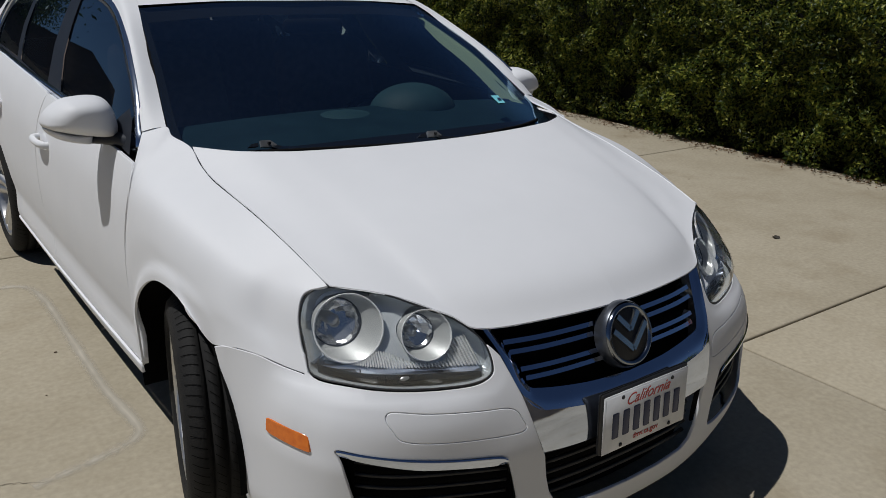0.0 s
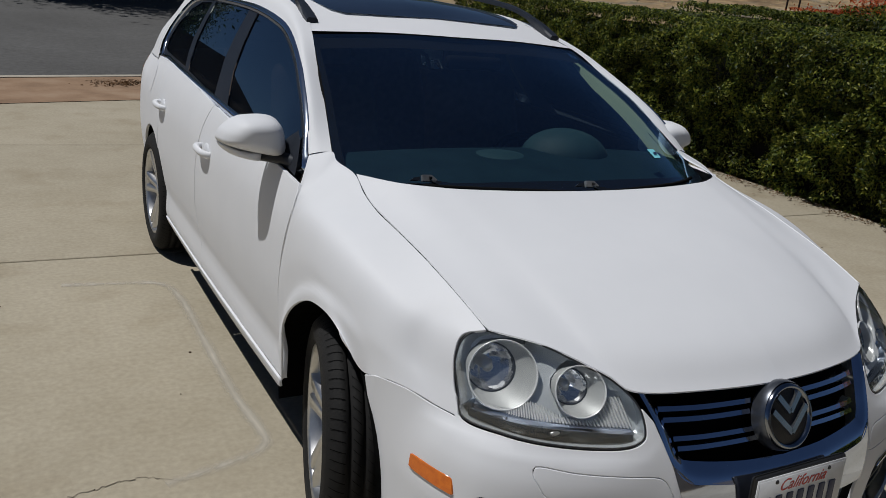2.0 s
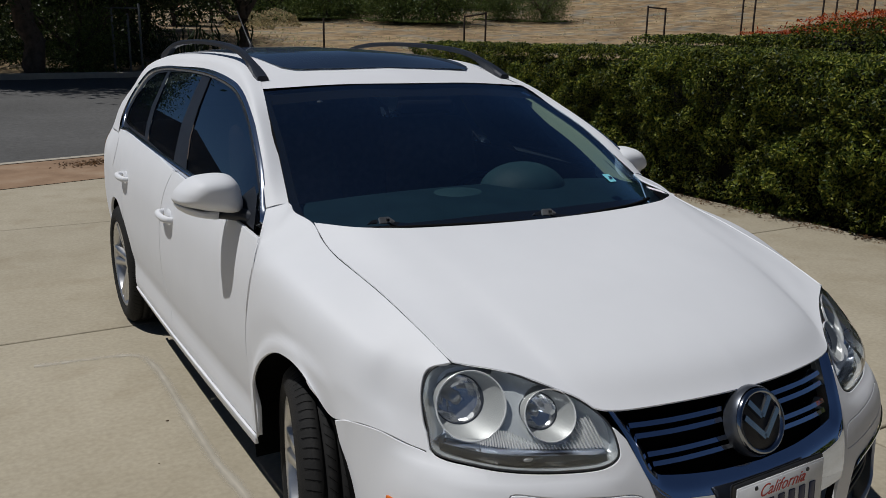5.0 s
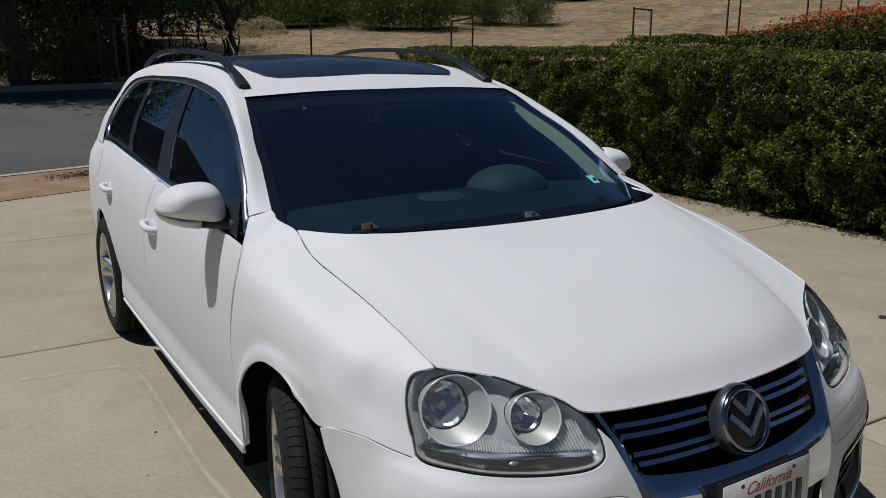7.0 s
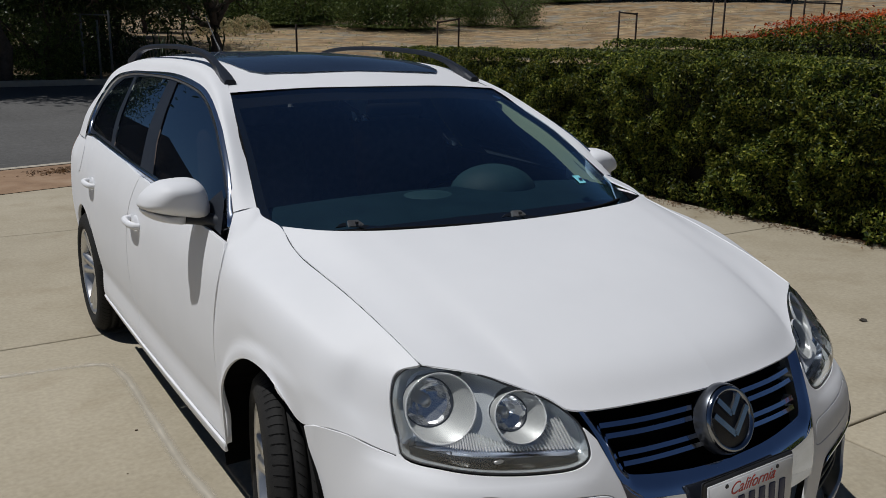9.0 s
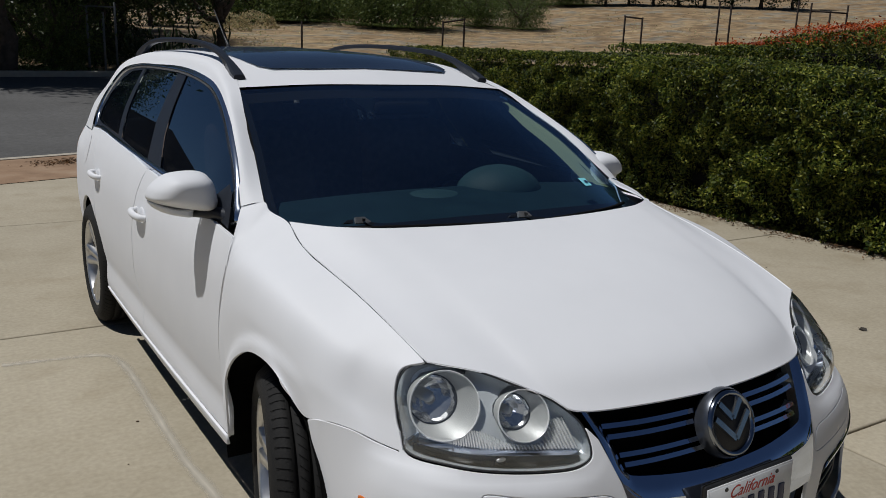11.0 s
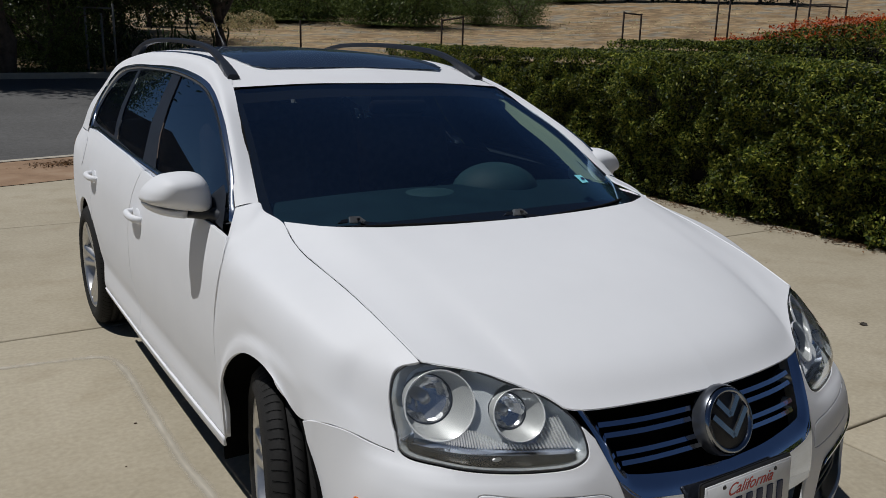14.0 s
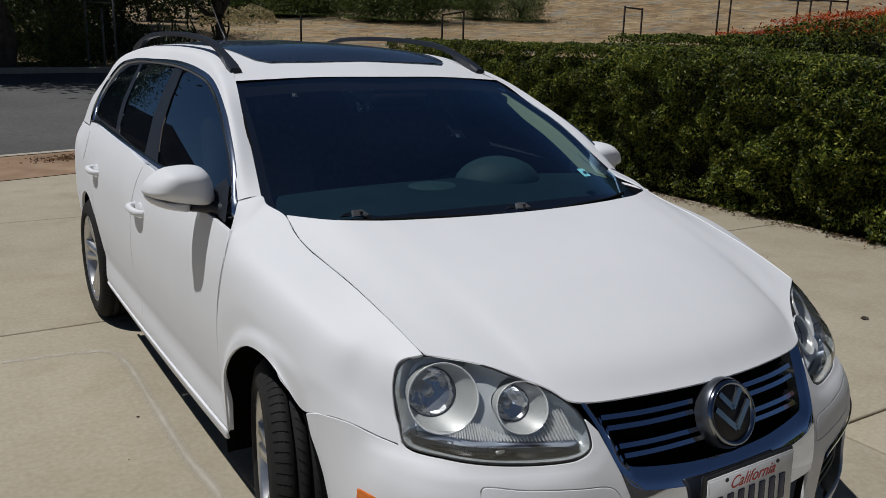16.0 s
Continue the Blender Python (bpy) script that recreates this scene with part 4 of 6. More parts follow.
# number plate on its bracket
plate = tagged(new("number_plate"), "white number plate with blue figures on the bumper", "number plate")
plate.matrix_basis = pose(0.004, -0.016, 0.476, -3, 0, 0.4)
part("bracket", box((-0.158, -0.004, -0.079), (0.158, 0.012, 0.083), 0.008, 3), BLACK, plate)
part("plate", box((-0.1525, -0.0065, -0.076), (0.1525, -0.0045, 0.076), 0.0008, 1), PLATE_WHITE, plate)
part("plate_edge", box((-0.147, -0.0078, -0.0705), (0.147, -0.0064, 0.0705), 0.0006, 1), PLATE_WHITE, plate)
for x in [-0.112 + 0.0373 * k for k in range(7)]:
    bar = box((x - 0.0105, -0.0092, -0.040), (x + 0.0105, -0.0076, 0.026), 0.002, 2)
    part("figure_bar", bar, PLATE_BLUE, plate)
for x, z in ((-0.09, 0.062), (0.09, 0.062), (-0.09, -0.064), (0.09, -0.064)):
    part("screw", lathe([(-0.0105, 0.0), (-0.0105, 0.004), (-0.0085, 0.0055), (-0.0076, 0.0055)], 12, "y"), BLACK, plate).location = (x, 0, z)


def lettering(text, size, mat, parent, x, z, shear=0.0):
    cu = bpy.data.curves.new("writing", "FONT")
    cu.body, cu.size, cu.align_x, cu.extrude, cu.shear = text, size, "CENTER", 0.0005, shear
    ob = new("writing", cu)
    me = bpy.data.meshes.new_from_object(ob)
    bpy.data.objects.remove(ob)
    me.materials.append(mat)
    ob = new("writing", me)
    ob.parent = parent
    ob.matrix_basis = pose(x, -0.0085, z, 90, 0, 0)
    return ob


lettering("California", 0.041, PLATE_RED, plate, 0.0, 0.036, 0.45)
lettering("dmv.ca.gov", 0.021, PLATE_RED, plate, 0.0, -0.062)


# fog recesses, side markers
def make_fog():
    # near-black sheet closes the opening; its deep shade is in the colour
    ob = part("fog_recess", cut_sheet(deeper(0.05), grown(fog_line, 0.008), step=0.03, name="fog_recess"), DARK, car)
    trim_top = [(0.782, 0.499), (0.712, 0.493), (0.625, 0.481), (0.523, 0.467), (0.416, 0.457), (0.390, 0.447)]
    trim_low = [(0.776, 0.484), (0.712, 0.472), (0.605, 0.451), (0.51, 0.439), (0.43, 0.431), (0.389, 0.430)]
    part("chrome_trim", sheet(guides([[nose(s, z, -0.004) for s, z in trim_top], [nose(s * 0.8 + q * 0.2, z * 0.8 + w * 0.2 - 0.001, -0.006) for (s, z), (q, w) in zip(trim_top, trim_low)], [nose(s, z, 0.002) for s, z in trim_low]]), 6, 30, name="chrome_trim"), CHROME, ob)
    for k, z in enumerate((0.43, 0.40, 0.37, 0.34, 0.31)):
        part("fin", tube([nose(0.375 + (0.745 - 0.375) * i / 12, z + 0.03 * (i / 12), 0.03) for i in range(13)], 0.005, 6), BLACK, ob)
    return ob


both_sides(make_fog)
both_sides(lambda: solid(part("side_marker", cut_sheet(deeper(-0.005), [(0.985, 0.511), (0.983, 0.486), (0.970, 0.482), (0.850, 0.481), (0.846, 0.484), (0.857, 0.511), (0.863, 0.514), (0.98, 0.513)], step=0.015, name="side_marker"), AMBER, car, "amber side marker"), 0.012))

# head lamps
LAMP_GREY = add_noise(material("lamp_grey", (0.45, 0.46, 0.45), 0.3, 0.15), [(0.56, 0.57, 0.56), (0.68, 0.69, 0.68)], 14)
LAMP_BRIGHT = add_noise(material("lamp_reflector", (0.8, 0.8, 0.8), 0.18, 0.4), [(0.82, 0.82, 0.82), (0.90, 0.90, 0.90)], 10, rough_var=0.05, rough=0.18)
LAMP_BEZEL = add_noise(material("lamp_bezel", (0.7, 0.72, 0.74), 0.2, 0.45), [(0.68, 0.71, 0.72), (0.80, 0.82, 0.83)], 14)
LAMP_WALL = add_noise(material("lamp_wall", (0.4, 0.44, 0.48), 0.22, 0.6), [(0.58, 0.62, 0.65), (0.72, 0.76, 0.79)], 20)
LAMP_MIRROR = add_noise(material("lamp_mirror", (0.8, 0.81, 0.83), 0.12, 0.9), [(0.78, 0.79, 0.81), (0.88, 0.89, 0.91)], 30)
LAMP_BOWL = add_noise(material("lamp_bowl", (0.7, 0.7, 0.67), 0.35, 0.2), [(0.40, 0.405, 0.395), (0.47, 0.475, 0.465)], 8)
LAMP_INNER = grown(lamp_line, -0.006)


def lamp_cup(name, s, z, r, axis, deep, parent):
    """A satin bowl with a bright rim, and a facetted reflector set deep in it, straight ahead."""
    c = nose(s, z, deep)
    cup = new(name)
    cup.parent = parent
    turn = Vector(axis).normalized().to_track_quat("-Y", "Z")
    cup.matrix_basis = Matrix.Translation(c) @ turn.to_matrix().to_4x4()
    back = Vector((-0.72 * r / 0.08, 0.50, 0.44 * r / 0.08))

    def sunk(profile, n, facets=0.0):
        """Rings (depth, radius), pushed straight back into the lamp."""
        bm = bmesh.new()
        rng = random.Random(int(s * 1000) + 3)
        rings = []
        pleat = [rng.uniform(-facets, facets) for k in range(n)]
        for d, q in profile:
            rings.append([bm.verts.new(back * (d + (pleat[k] if q > 0.01 else 0)) + Vector((q * math.cos(6.28318 * k / n), 0, q * math.sin(6.28318 * k / n)))) for k in range(n)])
        for a, b in zip(rings, rings[1:]):
            for k in range(n):
                bm.faces.new((a[k], a[(k + 1) % n], b[(k + 1) % n], b[k])).smooth = not facets
        return bm

    part("bowl", sunk([(-0.004, r), (0.006, r * 0.96), (0.026, r * 0.85), (0.042, r * 0.72)], 48), LAMP_BOWL, cup)
    part("rim", lathe([(0.0, r * 1.035), (-0.006, r * 1.025), (-0.007, r * 1.0), (0.0, r * 0.97)], 48, "y"), LAMP_BRIGHT, cup)
    part("reflector", sunk([(0.042, r * 0.70), (0.052, r * 0.66), (0.066, r * 0.52), (0.077, r * 0.32), (0.083, r * 0.02)], 18, 0.0035), LAMP_MIRROR, cup)
    part("inner_ring", sunk([(0.042, r * 0.73), (0.038, r * 0.715), (0.040, r * 0.69), (0.048, r * 0.68)], 40), GREY_TRIM, cup)
    part("bulb_shield", sunk([(0.050, 0.0005), (0.051, r * 0.14), (0.056, r * 0.18), (0.085, r * 0.18)], 20), SATIN, cup)
    return cup


MAIN_CUP = (0.841, 0.7185, 0.077, (-0.45, -0.76, 0.50), 0.018)
HIGH_CUP = (0.549, 0.7074, 0.057, (-0.33, -0.80, 0.50), 0.016)


def cup_hole(s, z, r, axis, deep):
    """The opening in the bezel behind a cup, in the nose's own two directions."""
    c = nose(s, z, deep)
    ds, dz = (nose(s + 0.01, z, deep) - c) / 0.01, (nose(s, z + 0.01, deep) - c) / 0.01
    turn = Vector(axis).normalized().to_track_quat("-Y", "Z")
    g = Matrix(((ds.dot(ds), ds.dot(dz)), (ds.dot(dz), dz.dot(dz)))).inverted()
    out = []
    for k in range(32):
        a = 6.28318 * k / 32
        p = turn @ Vector((1.03 * r * math.cos(a), 0, 1.03 * r * math.sin(a)))
        u = g @ Vector((p.dot(ds), p.dot(dz)))
        f = 1.0
        while f > 0.5 and not inside((s + u[0] * f, z + u[1] * f), LAMP_INNER):
            f -= 0.02
        out.append((s + u[0] * f, z + u[1] * f))
    return out


LAMP_RIM = np.array(dense(lamp_line, 0.002))


def lens_shape(s, z):
    """The lamp's clear cover, bulging out of the wing."""
    near = float(np.sqrt(((LAMP_RIM - (s, z)) ** 2).sum(1).min()))
    return nose(s, z, 0.002 - 0.040 * (1 - (1 - min(near / 0.085, 1)) ** 2))


def make_lamp():
    lamp = part("head_lamp", cut_sheet(deeper(0.125), grown(lamp_line, 0.004), step=0.03, name="head_lamp"), LAMP_GREY, car, "clear glass head lamp with twin round reflectors")
    n = len(lamp_line)
    bm = bmesh.new()
    rings = [[bm.verts.new(nose(p[0], p[1] - drop * max(0.0, p[1] - 0.66), d)) for p in grown(lamp_line, g)] for d, g, drop in ((0.006, 0.001, 0.0), (0.127, 0.001, 0.35))]
    for k in range(n):
        bm.faces.new((rings[0][k], rings[0][(k + 1) % n], rings[1][(k + 1) % n], rings[1][k])).smooth = True
    part("housing", bm, LAMP_WALL, lamp)
    part("bezel", cut_sheet(deeper(0.048), grown(lamp_line, 0.002), [cup_hole(*MAIN_CUP), cup_hole(*HIGH_CUP)], step=0.02, name="bezel"), LAMP_BEZEL, lamp)
    seal = tube([nose(p[0], p[1], 0.003) for p in lamp_line + lamp_line[:1]], 0.0024, 8)
    part("seal", seal, BLACK, lamp)
    lamp_cup("main_reflector", *MAIN_CUP, lamp)
    lamp_cup("high_beam", *HIGH_CUP, lamp)
    part("divider", sheet(lambda u, v: nose(0.43 + 0.49 * v, 0.636 + 0.012 * v + 0.006 * u, 0.012 + 0.05 * u), 3, 24, name="divider"), CHROME, lamp)
    lower = [(0.43, 0.622), (0.456, 0.618), (0.536, 0.616), (0.644, 0.618), (0.77, 0.624), (0.889, 0.631), (0.90, 0.648), (0.77, 0.641), (0.60, 0.637), (0.43, 0.635)]
    part("indicator_lens", cut_sheet(deeper(0.018), lower, step=0.02, name="indicator_lens"), glass("indicator_glass", (0.22, 0.26, 0.27), 1.7), lamp)
    part("indicator_bulb", dome(0, 0, 0, 0.03, 0.012, 0.010), SATIN, lamp).location = nose(0.60, 0.628, 0.034)
    ribs = bmesh.new()
    for k in range(54):
        s = 0.424 + 0.47 * k / 54
        h = table([(0.42, 0.060), (0.47, 0.045), (0.50, 0.012), (0.58, 0.010), (0.64, 0.026), (0.69, 0.028), (0.73, 0.012), (0.84, 0.008), (0.90, 0.03)], s)
        base = 0.641 + 0.012 * (s - 0.42) / 0.5
        a, b = nose(s, base, 0.033), nose(s + h * 0.45, base + h, 0.035)
        c2, d2 = nose(s + 0.0045, base, 0.025), nose(s + h * 0.45 + 0.0045, base + h, 0.027)
        e2, f2 = nose(s + 0.0075, base, 0.034), nose(s + h * 0.45 + 0.0075, base + h, 0.036)
        v = [ribs.verts.new(p) for p in (a, b, c2, d2, e2, f2)]
        ribs.faces.new((v[0], v[2], v[3], v[1]))
        ribs.faces.new((v[2], v[4], v[5], v[3]))
    tagged(part("ribs", ribs, LAMP_BRIGHT, lamp), kind="stuff")
    lens = part("lens", cut_sheet(lens_shape, lamp_line, step=0.011, name="lens"), LENS, lamp)
    lens.visible_shadow = False
    return lamp


both_sides(make_lamp)

# ---- side glass, trim, mirrors, rails ----
WINDOW = [(p[1], max(p[2], 1.0065)) for p in [crom(FRAME_OUT, i / 44) for i in range(43)]] + [(1.281, 0.968), (1.291, 0.950), (1.7, 0.966), (2.1, 0.974), (2.6, 0.985), (3.1, 1.000), (3.5, 1.014)]
FRONT_PANE = [(2.405, 1.340), (2.18, 1.330), (2.0, 1.304), (1.87, 1.272), (1.69, 1.212), (1.497, 1.124), (1.367, 1.036), (1.333, 0.981), (1.7, 0.990), (2.175, 0.996), (2.24, 1.05), (2.31, 1.115), (2.365, 1.22)]
REAR_PANE = [(2.54, 1.345), (2.8, 1.347), (3.135, 1.337), (3.09, 1.16), (3.025, 1.07), (2.98, 1.028), (2.6, 1.008), (2.40, 1.0), (2.505, 1.14), (2.53, 1.24)]
QUARTER_PANE = [(3.19, 1.333), (3.40, 1.318), (3.54, 1.275), (3.65, 1.19), (3.685, 1.11), (3.65, 1.055), (3.55, 1.045), (3.06, 1.032), (3.128, 1.089), (3.178, 1.165)]


def make_windows():
    ob = part("window_frame", cut_sheet(pane, WINDOW, [FRONT_PANE, REAR_PANE, QUARTER_PANE], 0.05, name="window_frame", edge_step=0.03), GREY_TRIM, car)
    inset = lambda y, z: pane(y, z) + Vector((0.005, 0, 0))
    for o in (FRONT_PANE, REAR_PANE, QUARTER_PANE):
        part("side_window", cut_sheet(inset, grown(o, 0.004), step=0.06, name="side_window"), TINT_GLASS, ob).visible_shadow = False
    line = dense(WINDOW, 0.03)
    trim = bmesh.new()
    n = len(line)
    wide = [float(np.interp(y, (1.35, 2.1), (0.006, 0.019))) if z > 1.0 else 0.020 for y, z in line]
    inner = [tuple(Vector(p).lerp(Vector(q), w / 0.022)) for p, q, w in zip(line, grown(line, -0.022), wide)]
    lip = [tuple(Vector(p).lerp(Vector(q), (w + 0.003) / 0.025)) for p, q, w in zip(line, grown(line, -0.025), wide)]
    outer = [tuple(Vector(p).lerp(Vector(q), min(1.0, w / 0.017))) for p, q, w in zip(line, grown(line, 0.006), wide)]
    rings = [[trim.verts.new(pane(*p) + Vector((d, 0, 0))) for p in lp] for lp, d in ((outer, 0.004), (line, -0.008), (inner, -0.007), (lip, 0.001))]
    for a, b in zip(rings, rings[1:]):
        for k in range(n):
            trim.faces.new((a[k], a[(k + 1) % n], b[(k + 1) % n], b[k])).smooth = True
    bmesh.ops.recalc_face_normals(trim, faces=trim.faces)
    part("window_trim", trim, TRIM, ob, "bright chrome window trim")
    return ob


both_sides(make_windows)


MIRROR_RIM = [(-0.925, 1.092), (-0.879, 1.095), (-0.842, 1.090), (-0.817, 1.075), (-0.803, 1.050), (-0.797, 1.022), (-0.793, 0.992), (-0.802, 0.970), (-0.83, 0.968), (-0.868, 0.975), (-0.93, 0.987), (-0.988, 1.003), (-1.005, 1.016), (-1.003, 1.033), (-0.993, 1.052), (-0.971, 1.073), (-0.949, 1.086)]


def domed(rim, centre, y0, deep, back, low=0.0):
    """A shell that swells forwards from a rim in x and z, and closes a little way behind it."""
    bm = bmesh.new()
    rings = []
    for k in range(19):
        a = -0.47 + 0.1175 * k if k < 4 else math.acos((1 - (k - 4) / 14) ** (1 / 0.55))
        q = math.cos(a) ** 0.55
        ring = []
        for x, z in rim:
            y = y0 - (deep if a > 0 else back) * math.sin(a) + 1.2 * ((x - centre[0]) * q) ** 2
            ring.append(bm.verts.new((centre[0] + (x - centre[0]) * q, y - low * max(0, centre[1] - z), centre[1] + (z - centre[1]) * q)))
        rings.append(ring)
    n = len(rim)
    for p, q in zip(rings, rings[1:]):
        for i in range(n):
            bm.faces.new((p[i], p[(i + 1) % n], q[(i + 1) % n], q[i])).smooth = True
    bmesh.ops.remove_doubles(bm, verts=bm.verts, dist=0.0003)
    bmesh.ops.recalc_face_normals(bm, faces=bm.faces)
    return bm


def make_mirror():
    """Rounded housing over a separate lower cover, on a black arm."""
    mirror = new("door_mirror")
    mirror.parent = car
    part("housing", domed(closed_curve(MIRROR_RIM, 90), (-0.895, 1.034), 1.45, 0.105, 0.04), PAINT, mirror)
    skirt = tube([(-0.815, 1.43, 0.984), (-0.795, 1.432, 0.984), (-0.773, 1.436, 0.990)], 0.014, 12, taper=[1.0, 0.85, 0.15])
    part("skirt", skirt, PAINT, mirror)
    low_rim = closed_curve([(-0.998, 1.008), (-0.94, 0.992), (-0.873, 0.982), (-0.868, 0.962), (-0.876, 0.951), (-0.912, 0.957), (-0.953, 0.968), (-0.985, 0.984)], 56)
    part("lower_cover", domed(low_rim, (-0.925, 0.978), 1.462, 0.075, 0.03), PAINT, mirror)
    arm = tube([(-0.885, 1.44, 0.966), (-0.845, 1.415, 0.968), (-0.81, 1.385, 0.968), (-0.785, 1.35, 0.965), (-0.765, 1.335, 0.955)], 0.030, 16, taper=[0.55, 0.72, 0.85, 1.15, 1.7], flat=0.8)
    part("arm", arm, GREY_TRIM, mirror)
    foot = sheet(guides([[pane(1.272, 0.943) + Vector((-0.024, 0, 0)), pane(1.471, 0.970) + Vector((-0.018, 0, 0))], [pane(1.29, 0.978) + Vector((-0.024, 0, 0)), pane(1.437, 1.017) + Vector((-0.018, 0, 0))], [pane(1.348, 1.028) + Vector((-0.012, 0, 0)), pane(1.395, 1.056) + Vector((-0.010, 0, 0))]]), 6, 6, name="foot")
    part("foot", foot, GREY_TRIM, mirror)
    glass_face = bmesh.new()
    bmesh.ops.create_circle(glass_face, cap_ends=True, segments=32, radius=1.0)
    for v in glass_face.verts:
        v.co = Vector((-0.900 + 0.085 * v.co.x, 1.490, 1.026 + 0.044 * v.co.y))
    part("mirror_glass", glass_face, CHROME, mirror)
    return mirror


both_sides(make_mirror)
for piece in bpy.data.objects["door_mirror.001"].children_recursive:
    piece.data.transform(Matrix.Translation((-0.115, -0.005, 0.004)))

RAIL = [(-0.545, 1.945, 1.358), (-0.54, 2.09, 1.412), (-0.533, 2.30, 1.460), (-0.528, 2.65, 1.481), (-0.525, 3.0, 1.484), (-0.523, 3.30, 1.474), (-0.522, 3.52, 1.446), (-0.522, 3.68, 1.400)]


def make_rail():
    """A flat grey rail that rises off the roof at its feet."""
    bm = bmesh.new()
    rings = []
    for i in range(61):
        c = Vector(crom(RAIL, i / 60))
        k = min(i, 60 - i) / 60
        h = 0.013 + 0.05 * max(0.0, 1 - k / 0.19)
        w = (0.013 + 0.016 * max(0, 1 - k / 0.14)) * (0.75 + 0.25 * min(1, k / 0.05))
        rings.append([bm.verts.new(c + Vector(d)) for d in ((-w, 0, 0), (-w * 0.7, 0, 0.008), (w * 0.7, 0, 0.008), (w, 0, 0), (w, 0, -h), (-w, 0, -h))])
    for a, b in zip(rings, rings[1:]):
        for k in range(6):
            bm.faces.new((a[k], a[(k + 1) % 6], b[(k + 1) % 6], b[k]))
    bm.faces.new(rings[0])
    bm.faces.new(rings[-1][::-1])
    bmesh.ops.recalc_face_normals(bm, faces=bm.faces)
    return part("roof_rail", bm, GREY_TRIM, car, "dark grey roof rail")


both_sides(make_rail)
part("aerial", tube([(0.03, 3.86, 1.43), (0.03, 3.90, 1.47), (0.02, 3.94, 1.52), (0.0, 4.04, 1.66)], 0.008, 8, taper=[2.2, 1.2, 0.6, 0.35]), BLACK, car)


# wipers parked at the foot of the windscreen
def wiper(x0, x1, xc):
    """A dark blade lying low on the glass, with a short bright arm end."""
    w = new("wiper")
    w.parent = car
    blade = [screen_point(x0 + (x1 - x0) * i / 12, 0.055 + 0.012 * math.sin(i / 12 * 3.1)) + Vector((0, -0.008, 0.008)) for i in range(13)]
    part("blade", tube(blade, 0.006, 6), DARK, w)
    at = screen_point(xc, 0.085) + Vector((0, -0.012, 0.014))
    tilt = Vector((0, 0.45, 0.89))
    for kind, line, mat in (("arm", ((-0.022, 0.0), (-0.022, 0.018), (0.008, 0.017), (0.026, 0.001), (0.016, -0.004)), ARM), ("arm_cover", ((0.010, -0.005), (0.012, 0.002), (0.04, -0.004), (0.075, -0.009), (0.075, -0.015), (0.03, -0.014)), GREY_TRIM), ("blade_tip", ((-0.062, 0.002), (-0.050, 0.010), (-0.030, 0.012), (-0.030, 0.002)), GREY_TRIM)):
        bm = bmesh.new()
        top = [bm.verts.new(at + Vector((a, 0, 0)) + tilt * b) for a, b in line]
        low = [bm.verts.new(v.co + Vector((0, 0.009, -0.005))) for v in top]
        bm.faces.new(top)
        bm.faces.new(low[::-1])
        for i in range(len(top)):
            j = (i + 1) % len(top)
            bm.faces.new((top[i], low[i], low[j], top[j]))
        bmesh.ops.recalc_face_normals(bm, faces=bm.faces)
        part(kind, bm, mat, w)
    part("arm_pin", box(at + Vector((-0.003, -0.006, 0.005)), at + Vector((0.004, 0.002, 0.012))), BLACK, w)
    return w


def screen_point(x, v):
    u = min(1.0, abs(x) / 0.70)
    p = screen_f(u, v)
    return Vector((x, p.y, p.z))


wiper(-0.55, -0.05, -0.50)
wiper(-0.02, 0.55, -0.025)


def screen_foot(u, v):
    return Vector(screen_f(u, 0.15 * v * (1 - 0.55 * u * u))) + Vector((0, 0.005, -0.008))


part("screen_band", sheet(screen_foot, 30, 4, both=True, name="screen_band"), DARK, car, "black band along the foot of the glass")
# small pass sticker on the screen


def on_left_screen(u, v):
    p = screen_f(0.555 + 0.075 * u, 0.245 + 0.058 * v)
    return Vector((-p.x, p.y - 0.002, p.z + 0.003))


part("screen_sticker", sheet(on_left_screen, 2, 2, name="screen_sticker"), material("sticker_blue", (0.25, 0.75, 0.85), 0.5), car, "small pale blue sticker")
part("print", sheet(lambda u, v: on_left_screen(0.35 + 0.45 * u, 0.35 + 0.27 * v) + Vector((0, -0.0015, 0.0025)), 2, 2, name="print"), PLATE_BLUE, bpy.data.objects["screen_sticker"])

# ---- tail ----
tail_f = guides([[(-0.73, 4.475, 0.30), (-0.35, 4.56, 0.30), (0.35, 4.56, 0.30), (0.73, 4.475, 0.30)], [(-0.71, 4.475, 0.62), (-0.35, 4.57, 0.62), (0.35, 4.57, 0.62), (0.71, 4.475, 0.62)], [(-0.655, 4.43, 0.98), (-0.35, 4.50, 0.98), (0.35, 4.50, 0.98), (0.655, 4.43, 0.98)]])
part("tailgate", sheet(tail_f, 16, 24, name="tailgate"), PAINT, car)
back_f = guides([[(-0.675, 4.42, 0.95), (-0.35, 4.48, 0.985), (0.35, 4.48, 0.985), (0.675, 4.42, 0.95)], [(-0.59, 4.275, 1.19), (-0.3, 4.34, 1.19), (0.3, 4.34, 1.19), (0.59, 4.275, 1.19)], [(-0.525, 4.085, 1.328), (-0.3, 4.14, 1.36), (0.3, 4.14, 1.36), (0.525, 4.085, 1.328)]])
part("rear_window", sheet(back_f, 12, 20, name="rear_window"), TINT_GLASS, car)
both_sides(lambda: part("tail_lamp", cut_sheet(lambda y, z: side(y, z) + Vector((-0.004, 0, 0)), rounded([(4.30, 0.72), (4.30, 0.93), (4.42, 0.95), (4.46, 0.74)], 1), name="tail_lamp"), RED_LENS, car))

